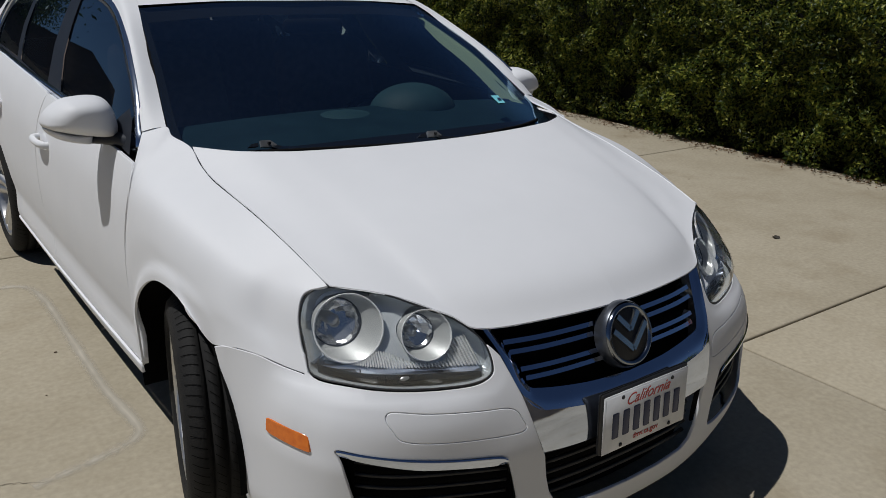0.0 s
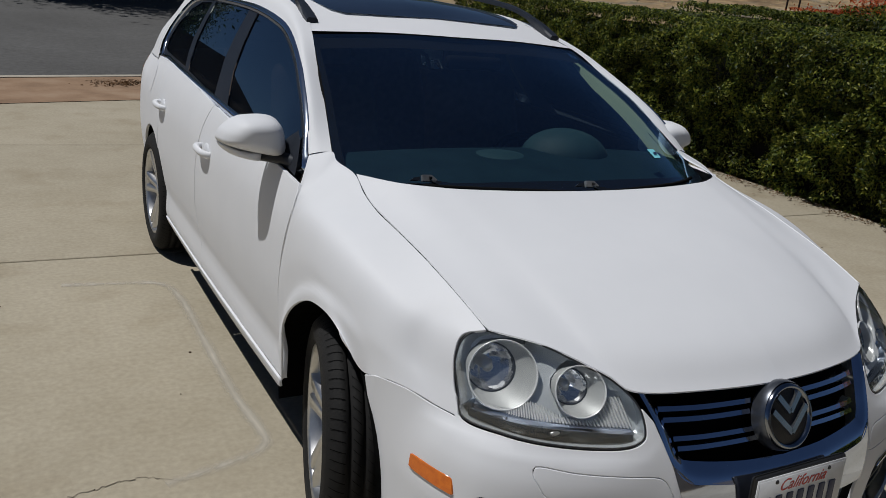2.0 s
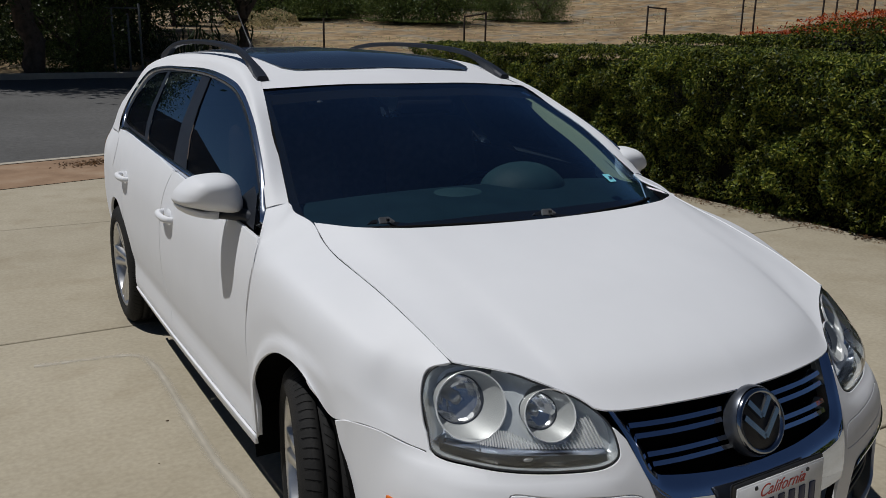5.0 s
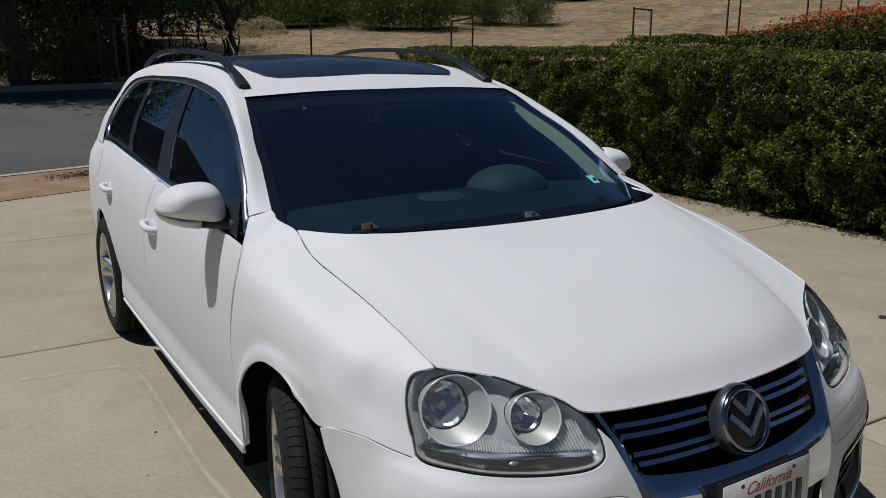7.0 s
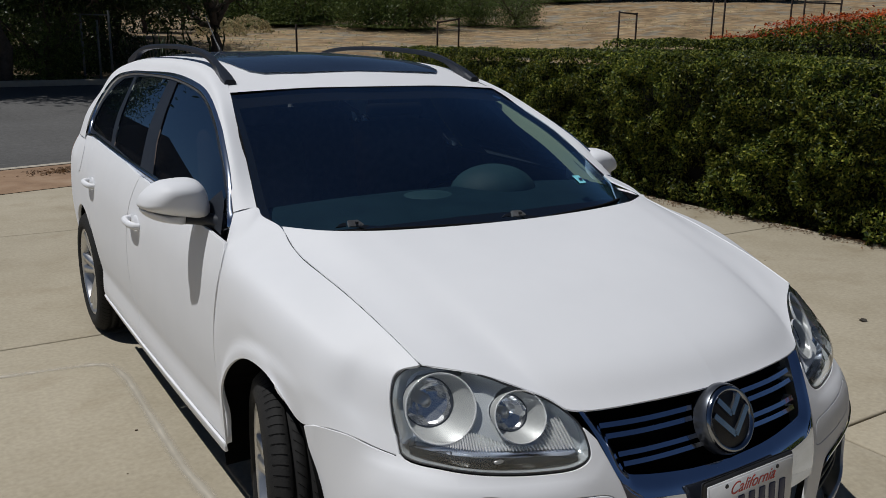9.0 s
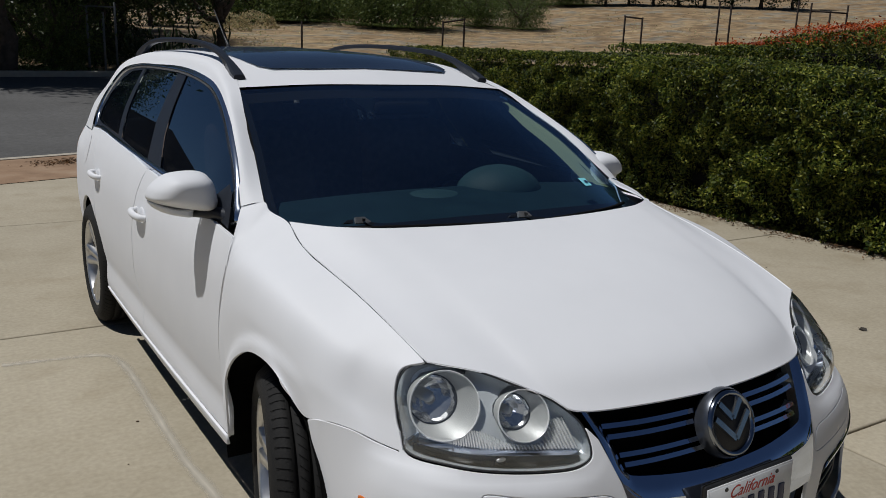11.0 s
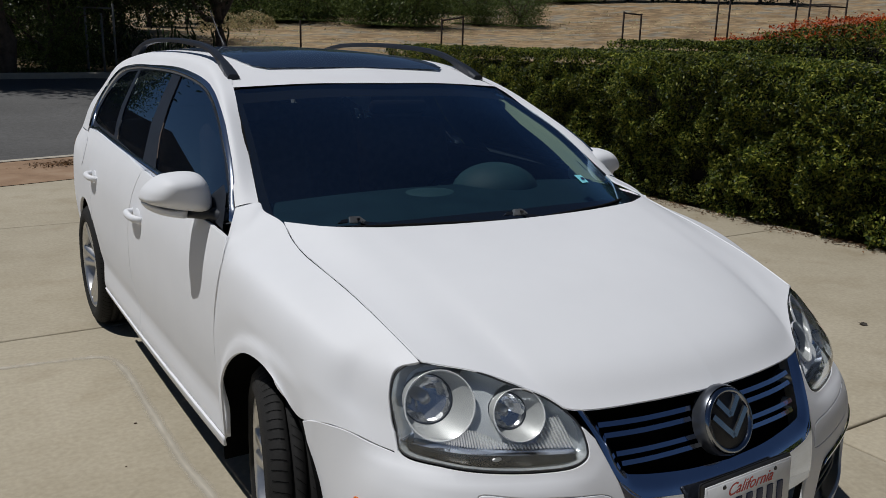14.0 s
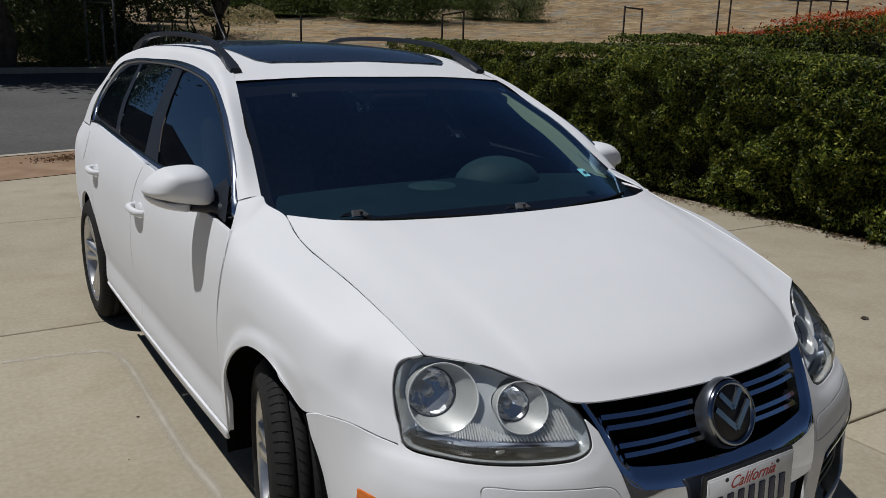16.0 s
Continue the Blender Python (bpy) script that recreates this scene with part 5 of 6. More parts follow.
# ---- cabin ----
both_sides(lambda: part("door_card", cut_sheet(lambda y, z: side(y, z) + Vector((0.055, 0, 0)), [(1.34, 0.30), (1.30, 0.93), (1.3, 0.985), (2.3, 1.005), (3.4, 1.03), (4.3, 1.02), (4.3, 0.30)], step=0.08, name="door_card"), SEAT_CLOTH, car))
both_sides(lambda: part("window_ledge", sheet(guides([[(-0.805, 1.28, 0.955), (-0.805, 2.3, 0.985), (-0.78, 3.4, 1.005), (-0.69, 4.0, 1.0)], [(-0.73, 1.28, 0.975), (-0.725, 2.3, 1.0), (-0.70, 3.4, 1.02), (-0.60, 4.0, 1.01)]]), 2, 20, name="window_ledge"), BLACK, car))
cabin_floor = part("cabin_floor", box((-0.76, 1.0, 0.26), (0.76, 4.35, 0.30), 0.01), BLACK, car)
part("bulkhead", box((-0.74, 0.98, 0.26), (0.74, 1.02, 0.93)), BLACK, car)
dash = guides([
    [(-0.70, 1.15, 0.955), (-0.35, 0.90, 0.950), (0, 0.86, 0.950), (0.35, 0.90, 0.950), (0.70, 1.15, 0.955)],
    [(-0.71, 1.28, 0.985), (-0.36, 1.18, 0.995), (0, 1.14, 1.000), (0.36, 1.18, 0.995), (0.71, 1.28, 0.985)],
    [(-0.71, 1.42, 0.965), (-0.36, 1.42, 0.985), (0, 1.42, 0.99), (0.36, 1.42, 0.985), (0.71, 1.42, 0.965)],
    [(-0.71, 1.46, 0.80), (-0.36, 1.48, 0.80), (0, 1.48, 0.80), (0.36, 1.48, 0.80), (0.71, 1.46, 0.80)],
])
dashboard = part("dashboard", sheet(dash, 24, 40, name="dashboard"), CABIN, car)


part("instrument_hood", dome(0.225, 1.34, 0.975, 0.165, 0.15, 0.105), CABIN_LIT, dashboard)
part("centre_vent", dome(-0.10, 1.27, 0.980, 0.14, 0.10, 0.036), CABIN_LIT, dashboard)
wheel_ring = lathe([(0.016 * math.sin(a), 0.185 + 0.016 * math.cos(a)) for a in [2 * math.pi * k / 10 for k in range(11)]], 40, "y")
steering = part("steering_wheel", wheel_ring, DARK, car)
steering.matrix_basis = pose(0.30, 1.64, 0.82, -35, 0, 0)
part("spoke", box((-0.18, -0.01, -0.03), (0.18, 0.02, 0.03), 0.01), BLACK, steering)
part("airbag_cover", dome(0, -0.005, 0, 0.075, 0.03, 0.065), BLACK, steering)


def make_seat(x, y, wide):
    seat = new("seat")
    seat.parent = car
    part("cushion", box((x - wide, y - 0.42, 0.40), (x + wide, y + 0.10, 0.60), 0.06, 4), SEAT_CLOTH, seat)
    back = box((x - wide, -0.08, 0.0), (x + wide, 0.08, 0.62), 0.06, 4)
    for v in back.verts:
        k = v.co.z / 0.62
        v.co = Vector((x + (v.co.x - x) * (1 - 0.16 * k * k), y + 0.10 + v.co.y + 0.16 * k, 0.54 + v.co.z))
    part("backrest", back, SEAT_CLOTH, seat)
    return seat


def head_rest(x, y, seat):
    part("head_rest", box((x - 0.13, y + 0.24, 1.14), (x + 0.13, y + 0.34, 1.32), 0.045, 4), SEAT_CLOTH, seat)


for x in (-0.36, 0.36):
    s = make_seat(x, 2.05, 0.25)
    head_rest(x, 2.05, s)
rear_seat = make_seat(0.0, 3.0, 0.62)
for x in (-0.36, 0.36):
    head_rest(x, 2.98, rear_seat)


def pillar_trim_at(u, v):
    p = screen_f(0.985, 0.10 + 0.86 * v)
    w = (0.95 + 0.30 * math.sin(math.pi * v)) * math.sqrt(min(1.0, 0.1 + (1 - v) / 0.2))
    return Vector((-p.x - 0.004 - 0.023 * u * w, p.y + 0.012 + 0.014 * u * w, p.z - 0.016 - 0.025 * u * w - 0.012 * u * u))


part("pillar_trim", sheet(pillar_trim_at, 4, 24, name="pillar_trim"), material("pale_trim", (0.33, 0.41, 0.26), 0.8), car)
part("rear_view_mirror", box((-0.12, 1.66, 1.235), (0.12, 1.70, 1.285), 0.02, 3), DARK, car)
part("headlining", sheet(lambda u, v: Vector(roof_f(u, v)) + Vector((0, 0, -0.03)), 10, 30, both=True, name="headlining"), SEAT_CLOTH, car)

# ---- hedge ----


def leaves(count, place, size, name, lean=1.0):
    """Many small folded leaves; place(k) gives a point and the way it looks."""
    verts, faces = np.zeros((count * 4, 3)), np.zeros((count * 2, 3), int)
    rng = np.random.default_rng(7)
    pts, nor = place(rng, count)
    a = rng.normal(size=(count, 3)) * lean + nor
    a /= np.linalg.norm(a, axis=1)[:, None]
    b = np.cross(a, rng.normal(size=(count, 3)))
    b /= np.linalg.norm(b, axis=1)[:, None]
    c = np.cross(a, b)
    s = (size * rng.uniform(0.6, 1.35, count))[:, None]
    verts[0::4], verts[1::4] = pts - b * s, pts + c * s * 0.42 + a * s * 0.12
    verts[2::4], verts[3::4] = pts + b * s, pts - c * s * 0.42 + a * s * 0.12
    k = np.arange(count) * 4
    faces[0::2] = np.stack([k, k + 2, k + 1], 1)
    faces[1::2] = np.stack([k, k + 3, k + 2], 1)
    me = bpy.data.meshes.new(name)
    me.vertices.add(len(verts))
    me.vertices.foreach_set("co", verts.ravel())
    me.loops.add(faces.size)
    me.loops.foreach_set("vertex_index", faces.ravel())
    me.polygons.add(len(faces))
    me.polygons.foreach_set("loop_start", np.arange(len(faces)) * 3)
    me.update(calc_edges=True)
    return me


def lumpy(p, scale, amount, seed=0.0):
    return np.array([noise.noise((q[0] * scale + seed, q[1] * scale, q[2] * scale)) for q in p]) * amount


def hedge_shell(x0, x1, y0, y1, top, face_share):
    """Places over the front face and top of a clipped hedge, with uneven depth."""
    def place(rng, n):
        front = rng.random(n) < face_share
        y = rng.uniform(y0, y1, n)
        z = np.where(front, top * rng.random(n) ** 0.85, top)
        x = np.where(front, x0, rng.uniform(x0, x1, n))
        p = np.stack([x, y, z], 1)
        bulge = lumpy(p, 1.6, 0.14) + lumpy(p, 4.0, 0.17, 9.0) + lumpy(p, 9.0, 0.11, 5.0)
        depth = np.abs(rng.normal(0, 0.085, n)) - 0.02
        nor = np.where(front[:, None], [-0.8, 0, 0.35], [-0.5, 0.2, 1.9])
        p[:, 0] += np.where(front, -bulge + depth - 0.20 * np.clip(z / top / 0.75, 0, 1) ** 1.5 + 0.12 * (z / top) ** 8 + 0.03, 0)
        p[:, 2] += np.where(front, 0, 0.3 * bulge - 0.35 * depth)
        return p, nor
    return place


def lowered(place):
    """The same places, with a top that falls away towards the near end."""
    def tilted(rng, n):
        p, nor = place(rng, n)
        p[:, 2] *= np.interp(p[:, 1], [1.8, 2.6, 3.5, 4.7, 6.4], [0.93, 0.945, 0.97, 0.99, 1.0])
        return p, nor
    return tilted


hedge = thing("hedge", "clipped dense green hedge beside the driveway", "hedge")
tagged(hedge, kind="stuff")
part("foliage", leaves(330000, lowered(hedge_shell(4.80, 6.5, -3.0, 10.5, 1.46, 0.6)), 0.0185, "foliage"), HEDGE_LEAF, hedge)
# near-black box; its colour stands in for shade deep inside the leaves
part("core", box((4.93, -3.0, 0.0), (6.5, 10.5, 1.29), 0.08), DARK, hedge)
second = thing("hedge", "taller clipped green hedge behind the first one", "hedge")
tagged(second, kind="stuff")
part("foliage", leaves(42000, hedge_shell(7.0, 8.6, 5.2, 8.0, 1.61, 0.45), 0.021, "foliage"), HEDGE_LEAF, second)
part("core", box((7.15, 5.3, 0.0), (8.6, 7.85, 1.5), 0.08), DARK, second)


def mound(cx, cy, cz, rx, ry, rz, seed=0.0):
    """Places over a bushy mound."""
    def place(rng, n):
        d = rng.normal(size=(n, 3))
        d /= np.linalg.norm(d, axis=1)[:, None]
        d[:, 2] = np.abs(d[:, 2])
        r = 1 + lumpy(d * 2, 1.5, 0.25, seed) - np.abs(rng.normal(0, 0.06, n))
        p = np.array([cx, cy, cz]) + d * r[:, None] * np.array([rx, ry, rz])
        return p, d
    return place


def two_beds(face_share, drop, only_high=0.0):
    """Places over a broad shrub that widens behind the second hedge."""
    near, far = hedge_shell(7.05, 10.6, -2.5, 5.5, 1.88 - drop, face_share), hedge_shell(8.2, 10.9, 5.5, 7.3, 1.88 - drop, face_share)

    def place(rng, n):
        k = int(n * 0.72)
        (p, a), (q, b) = near(rng, k), far(rng, n - k)
        p, a = np.concatenate([p, q]), np.concatenate([a, b])
        p[:, 2] *= np.interp(p[:, 1], [1.5, 4.2, 5.6, 7.3], [1.06, 1.0, 0.93, 0.86])
        if only_high:
            low = p[:, 2] < only_high
            p[low] = p[~low][rng.integers(0, (~low).sum(), low.sum())] + rng.normal(0, 0.03, (low.sum(), 3))
        return p, a
    return place


shrub = thing("flowering_shrub", "dense shrub covered in red and orange flowers", "shrub")
part("foliage", leaves(110000, two_beds(0.6, 0.03), 0.021, "foliage"), HEDGE_LEAF, shrub)
part("blossom", leaves(46000, two_beds(0.2, -0.05, 1.66), 0.020, "blossom"), FLOWER, shrub)
# two added dark boxes paint the shrub's inner shade
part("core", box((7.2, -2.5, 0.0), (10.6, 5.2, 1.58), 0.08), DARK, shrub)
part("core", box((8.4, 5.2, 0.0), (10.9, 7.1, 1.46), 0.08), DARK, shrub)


# ---- trees ----
def tree_meshes(seed, height, spread, count, leaf, droop, low=0.35):
    """Trunk with limbs, and a crown of leaf clumps hung on the limbs."""
    rng = np.random.default_rng(seed)
    wood = bmesh.new()
    tips = []

    def limb(a, b, r0, r1, wob):
        pts = [a + (b - a) * (i / 6) + Vector(rng.normal(0, wob * (1 if 0 < i < 6 else 0), 3)) for i in range(7)]
        t = tube(pts, 1.0, 8, taper=[r0 + (r1 - r0) * i / 6 for i in range(7)])
        me = bpy.data.meshes.new("limb")
        t.to_mesh(me)
        t.free()
        wood.from_mesh(me)
        bpy.data.meshes.remove(me)
        return pts

    fork = Vector((rng.normal(0, 0.2), rng.normal(0, 0.2), height * low))
    trunk = limb(Vector((0, 0, -0.2)), fork, height * 0.036, height * 0.026, 0.05)
    for k in range(7):
        a = 2 * math.pi * k / 7 + rng.normal(0, 0.3)
        out = spread * rng.uniform(0.5, 0.95)
        end = fork + Vector((math.cos(a) * out, math.sin(a) * out, (height - fork.z) * rng.uniform(0.35, 0.95)))
        pts = limb(fork, end, height * 0.018, height * 0.005, 0.12)
        tips += pts[3:]
        for _ in range(3):
            base = pts[rng.integers(2, 5)]
            e2 = base + Vector(rng.normal(0, spread * 0.3, 3)) + Vector((0, 0, spread * 0.15))
            tips += limb(base, e2, height * 0.007, height * 0.003, 0.06)[3:]
    centres = np.array([tuple(t) for t in tips])
    pick = centres[rng.integers(0, len(centres), count)]
    pts = pick + rng.normal(0, spread * 0.13, (count, 3))
    if droop:
        strand = rng.integers(0, 260, count)
        hang = pick + rng.normal(0, spread * 0.16, (260, 3))[strand]
        pts = hang + rng.normal(0, 0.05, (count, 3))
        pts[:, 2] -= rng.random(count) * droop
    pts[:, 2] = np.maximum(pts[:, 2], 0.15)
    return wood, leaves(count, lambda r, n: (pts, np.tile([0.0, 0.0, 0.6], (n, 1))), leaf, "crown")


def make_tree(name, label, seed, height, spread, count, leaf, mat, droop=0.0, low=0.35):
    t = thing(name, label, "tree", "trees beyond the street")
    wood, crown = tree_meshes(seed, height, spread, count, leaf, droop, low)
    part("trunk", wood, BARK, t)
    part("crown", crown, mat, t)
    return t


def put(t, x, y, turn=0.0, size=1.0, down=0.0):
    t.matrix_basis = pose(x, y, land(x, y) - down, 0, 0, turn) @ Matrix.Scale(size, 4)
    return t


def again(t, x, y, turn, size):
    return copy_thing(t, pose(x, y, land(x, y), 0, 0, turn) @ Matrix.Scale(size / t.scale[0], 4))


shade_tree = put(make_tree("street_tree", "dark leafy street tree shading the road", 11, 7.0, 4.4, 20000, 0.085, TREE_LEAF), 2.6, 33.8)
for x, y, turn, size in ((0.62, 25.4, 80, 1.3), (4.1, 31.8, 200, 0.95), (3.6, 36.0, 20, 1.2), (6.0, 41.0, 150, 1.2), (-3.2, 33.5, 190, 0.85), (-2.4, 38.0, 20, 1.0)):
    again(shade_tree, x, y, turn, size)
put(make_tree("street_tree", "slender leaning tree with dark bark beside the street", 5, 6.0, 2.6, 5000, 0.07, TREE_LEAF, low=0.28), 6.75, 26.2, 40)
pepper = put(make_tree("pepper_tree", "grey-green weeping tree at the edge of the dry field", 21, 6.0, 3.8, 12000, 0.095, GREY_LEAF, droop=3.2, low=0.14), 21.5, 57.0)
for d, k, turn, size in ((62, 0.335, 60, 1.0), (60, 0.385, 130, 1.0), (56, 0.455, 220, 0.9), (55, 0.495, 10, 0.95), (58, 0.556, 280, 0.6), (57, 0.603, 45, 0.6), (78, 0.42, 90, 1.3), (82, 0.53, 300, 1.2), (90, 0.36, 20, 1.5), (88, 0.47, 100, 1.4), (92, 0.66, 190, 0.9), (95, 0.72, 120, 0.9), (66, 0.31, 15, 1.1), (68, 0.36, 75, 1.1), (66, 0.41, 200, 1.1), (67, 0.435, 310, 1.1), (66, 0.47, 140, 1.1), (68, 0.51, 260, 1.1), (67, 0.545, 33, 1.0), (76, 0.57, 180, 0.9), (77, 0.605, 99, 0.9), (76, 0.64, 222, 0.85)):
    again(pepper, -1.5 + d * k, -1.1 + d * math.sqrt(1 - k * k), turn, size)
again(pepper, 2.0, 27.0, 50, 0.5)
put(make_tree("street_tree", "broad street tree whose dense crown shades the road", 12, 7.0, 2.9, 15000, 0.17, TREE_LEAF, low=0.5), -1.5, 24.2)
far_tree = put(make_tree("round_tree", "dark green tree on the far side of the field", 31, 7.0, 4.5, 9000, 0.17, TREE_LEAF, low=0.2), 30.0, 80.0)
for k in range(30):
    q = 0.22 + 0.66 * k / 29 + random.uniform(-0.008, 0.008)
    d = 112 + random.uniform(-6, 22)
    again(far_tree, -1.5 + d * q, -1.1 + d * math.sqrt(1 - q * q), random.uniform(0, 360), random.uniform(0.8, 1.35))


for x, y, turn, size in ((2.0, 40.0, 0, 0.8), (5.0, 44.0, 70, 0.8), (8.0, 47.0, 140, 0.7), (0.0, 37.0, 200, 0.8), (4.0, 38.0, 260, 0.6), (11.0, 54.0, 20, 0.7), (15.0, 60.0, 90, 0.7)):
    again(far_tree, x, y, turn, size)
for k in range(9):
    q = 0.655 + 0.019 * k
    d = 76 + 1.5 * math.sin(7.0 * k)
    again(far_tree, -1.5 + d * q, -1.1 + d * math.sqrt(1 - q * q), 77 * k, 0.62 + 0.1 * math.sin(3.0 * k))


# undergrowth below the street trees, and a spiky succulent
def bush(name, label, x, y, r, h, count, leaf, mat):
    b = thing(name, label, "bush", "bushes beyond the street", (x, y, land(x, y)))
    part("foliage", leaves(count, mound(0, 0, 0, r, r, h, x), leaf, "foliage"), mat, b)
    return b


for x, y, r, h in ((-1.0, 29.5, 1.6, 1.5), (1.2, 30.5, 1.5, 1.9), (3.0, 29.0, 1.2, 1.0), (4.4, 33.0, 1.8, 1.6), (-3.5, 29.0, 1.5, 1.4), (2.0, 34.0, 2.4, 2.4), (3.7, 31.3, 1.4, 1.9)):
    bush("bush", "dark green bush in the shade of street trees", x, y, r, h, 2600, 0.07, TREE_LEAF)
bush("bush", "bright yellow-green bush in the sun", 11.8, 54.5, 0.8, 1.1, 1800, 0.07, SUNNY_LEAF)
for d, q in ((52, 0.30), (55, 0.33)):
    bush("bush", "grey dry brush on the field", -1.5 + d * q, -1.1 + d * math.sqrt(1 - q * q), 1.5, 1.0, 1500, 0.08, STRAW)


def spiky(x, y):
    """A bush of upright, forking fleshy stems."""
    s = thing("succulent", "dark spiky succulent with forked stems", "plant", at=(x, y, land(x, y)))
    rng = np.random.default_rng(3)
    for k in range(46):
        bm = bmesh.new()
        a, r = rng.uniform(0, 6.28), rng.uniform(0.05, 1.5)
        p = Vector((math.cos(a) * r, math.sin(a) * r * 0.5, 0))
        q = p + Vector((rng.normal(0, 0.25), rng.normal(0, 0.2), rng.uniform(0.55, 1.2)))
        for e in (q, q + Vector((rng.normal(0, 0.18), rng.normal(0, 0.1), rng.uniform(0.2, 0.5)))):
            t = tube([p, (p + e) / 2 + Vector((rng.normal(0, 0.04), 0, 0)), e], 0.03, 6, taper=[0.9, 1, 0.6])
            me = bpy.data.meshes.new("stem")
            t.to_mesh(me)
            t.free()
            bm.from_mesh(me)
            bpy.data.meshes.remove(me)
            p = e
        part("stem", bm, TREE_LEAF, s)


spiky(5.3, 25.6)


# ---- fence posts at the field's edge ----
def post(d, k, top_el, group="fence posts", mat=RUST, label="thin rusty steel fence post at the field edge"):
    """A slim rusty post d metres off; its top stands at the given slope over the eye."""
    x, y = -1.5 + d * k, -1.1 + d * math.sqrt(1 - k * k)
    h = 1.49 + top_el * d
    ob = tagged(part("fence_post", box((x - 0.032, y - 0.032, land(x, y) - 0.2), (x + 0.032, y + 0.032, h), 0.008, 1), mat), label, "post", group)
    return x, y, h


def cross_bar(a, b, drop=0.06):
    pts = [Vector((a[0], a[1], a[2] - drop)), Vector((b[0], b[1], b[2] - drop))]
    tagged(part("fence_rail", tube(pts, 0.04, 6), RUST), "rusty steel rail between two fence posts", "rail", "fence rails")


post(34, 0.379, 0.024)
g1, g2 = post(36, 0.525, 0.030), post(36, 0.546, 0.034)
cross_bar(g1, g2)
h1, h2 = post(38, 0.6905, 0.043), post(38, 0.7045, 0.041)
cross_bar(h1, h2)
post(40, 0.7605, 0.060), post(40, 0.7685, 0.056)
post(42, 0.8105, 0.062)
k1, k2, k3 = post(42, 0.818, 0.060), post(42, 0.829, 0.052), post(42, 0.838, 0.058)
cross_bar(k1, k3, 0.35)
for k, el in ((0.157, 0.0295), (0.173, 0.0245), (0.185, 0.035)):
    post(28, k, el, "pipe posts", PIPE, "grey galvanised pipe post among dark bushes")
tagged(part("pipe_rail", tube([(-1.5 + 28 * k, -1.1 + 28 * math.sqrt(1 - k * k), 1.49 + 28 * 0.030) for k in (0.150, 0.186)], 0.025, 6), PIPE), "grey galvanised pipe rail on two posts", "rail")

# dry tufts over the field
def tufts(rng, n):
    q = rng.uniform(0.22, 0.86, n)
    d = 30 + 40 * rng.random(n) ** 1.6
    x, y = -1.5 + d * q, -1.1 + d * np.sqrt(1 - q * q)
    clump = lumpy(np.stack([x, y, x * 0], 1), 0.22, 1.0)
    keep = rng.random(n) < np.clip(0.5 + 1.6 * clump, 0.05, 1)
    z = np.array([land(a, b) for a, b in zip(x, y)]) + rng.random(n) * 0.34 * np.clip(0.3 + clump, 0.03, 1)
    z[~keep] -= 0.5
    return np.stack([x, y, z], 1), np.tile([-0.5, -0.6, 1.6], (n, 1))


tagged(part("dry_grass", leaves(16000, tufts, 0.07, "dry_grass", 0.6), STRAW), "pale dry grass tufts on the field", "grass", kind="stuff")


# dead leaves along the foot of the hedge and a few on the concrete
def litter(rng, n):
    y = rng.uniform(-2, 8.3, n)
    x = 4.80 - np.abs(rng.normal(0, 0.10, n))
    return np.stack([x, y, rng.uniform(0.004, 0.02, n)], 1), np.tile([0, 0, 3.0], (n, 1))


LITTER = leaf_material("dead_leaf", [(0.10, 0.06, 0.03), (0.18, 0.10, 0.05), (0.06, 0.04, 0.025)], 0.8)
tagged(part("leaf_litter", leaves(2600, litter, 0.016, "leaf_litter", 0.6), LITTER), "dry brown leaf litter along the hedge", "leaves", kind="stuff")
OLD_LEAF = leaf_material("old_leaf", [(0.07, 0.06, 0.05), (0.11, 0.10, 0.085), (0.09, 0.08, 0.065)], 0.8)


def dead_leaf():
    """A heart-shaped blade with a raised rim, a folded midrib and a stalk."""
    bm = bmesh.new()
    rings = []
    for q in (0.35, 0.7, 1.0):
        ring = []
        for k in range(20):
            a = 6.28318 * k / 20
            r = q * 0.024 * (1 + 0.28 * math.cos(a) - 0.14 * math.cos(2 * a) + 0.07 * math.sin(5 * a))
            ring.append(bm.verts.new((r * math.cos(a), 0.8 * r * math.sin(a), 0.003 + 0.010 * q * q * abs(math.sin(a)) + 0.002 * math.sin(3 * a))))
        rings.append(ring)
    mid = bm.verts.new((0, 0, 0.002))
    for k in range(20):
        bm.faces.new((mid, rings[0][k], rings[0][(k + 1) % 20]))
        for a, b in zip(rings, rings[1:]):
            bm.faces.new((a[k], b[k], b[(k + 1) % 20], a[(k + 1) % 20]))
    tip = [bm.verts.new(p) for p in ((-0.015, 0.0012, 0.004), (-0.015, -0.0012, 0.004), (-0.036, 0.0, 0.009))]
    bm.faces.new(tip)
    for f in bm.faces:
        f.smooth = True
    return bm


for x, y in ((2.90, 1.42), (2.55, 1.62), (2.25, 1.25)):
    ob = tagged(part("fallen_leaf", dead_leaf(), OLD_LEAF), "curled dead leaf on the concrete", "leaf", "fallen leaves")
    ob.matrix_basis = pose(x, y, 0, 0, 0, x * 90) @ Matrix.Scale(1.0 if x > 2.8 else 0.35, 4)

# dark mulch dropped on the dirt strip
def mulch(rng, n):
    x = rng.normal(0.0, 0.20, n)
    y = rng.normal(0.0, 0.12, n) + 0.32 * x
    return np.stack([MULCH_X + x, MULCH_Y + y, land(0, 9) + 0.055 + rng.uniform(0, 0.03, n)], 1), np.tile([0, 0, 2.0], (n, 1))


MULCH_X, MULCH_Y = -0.15, 9.6
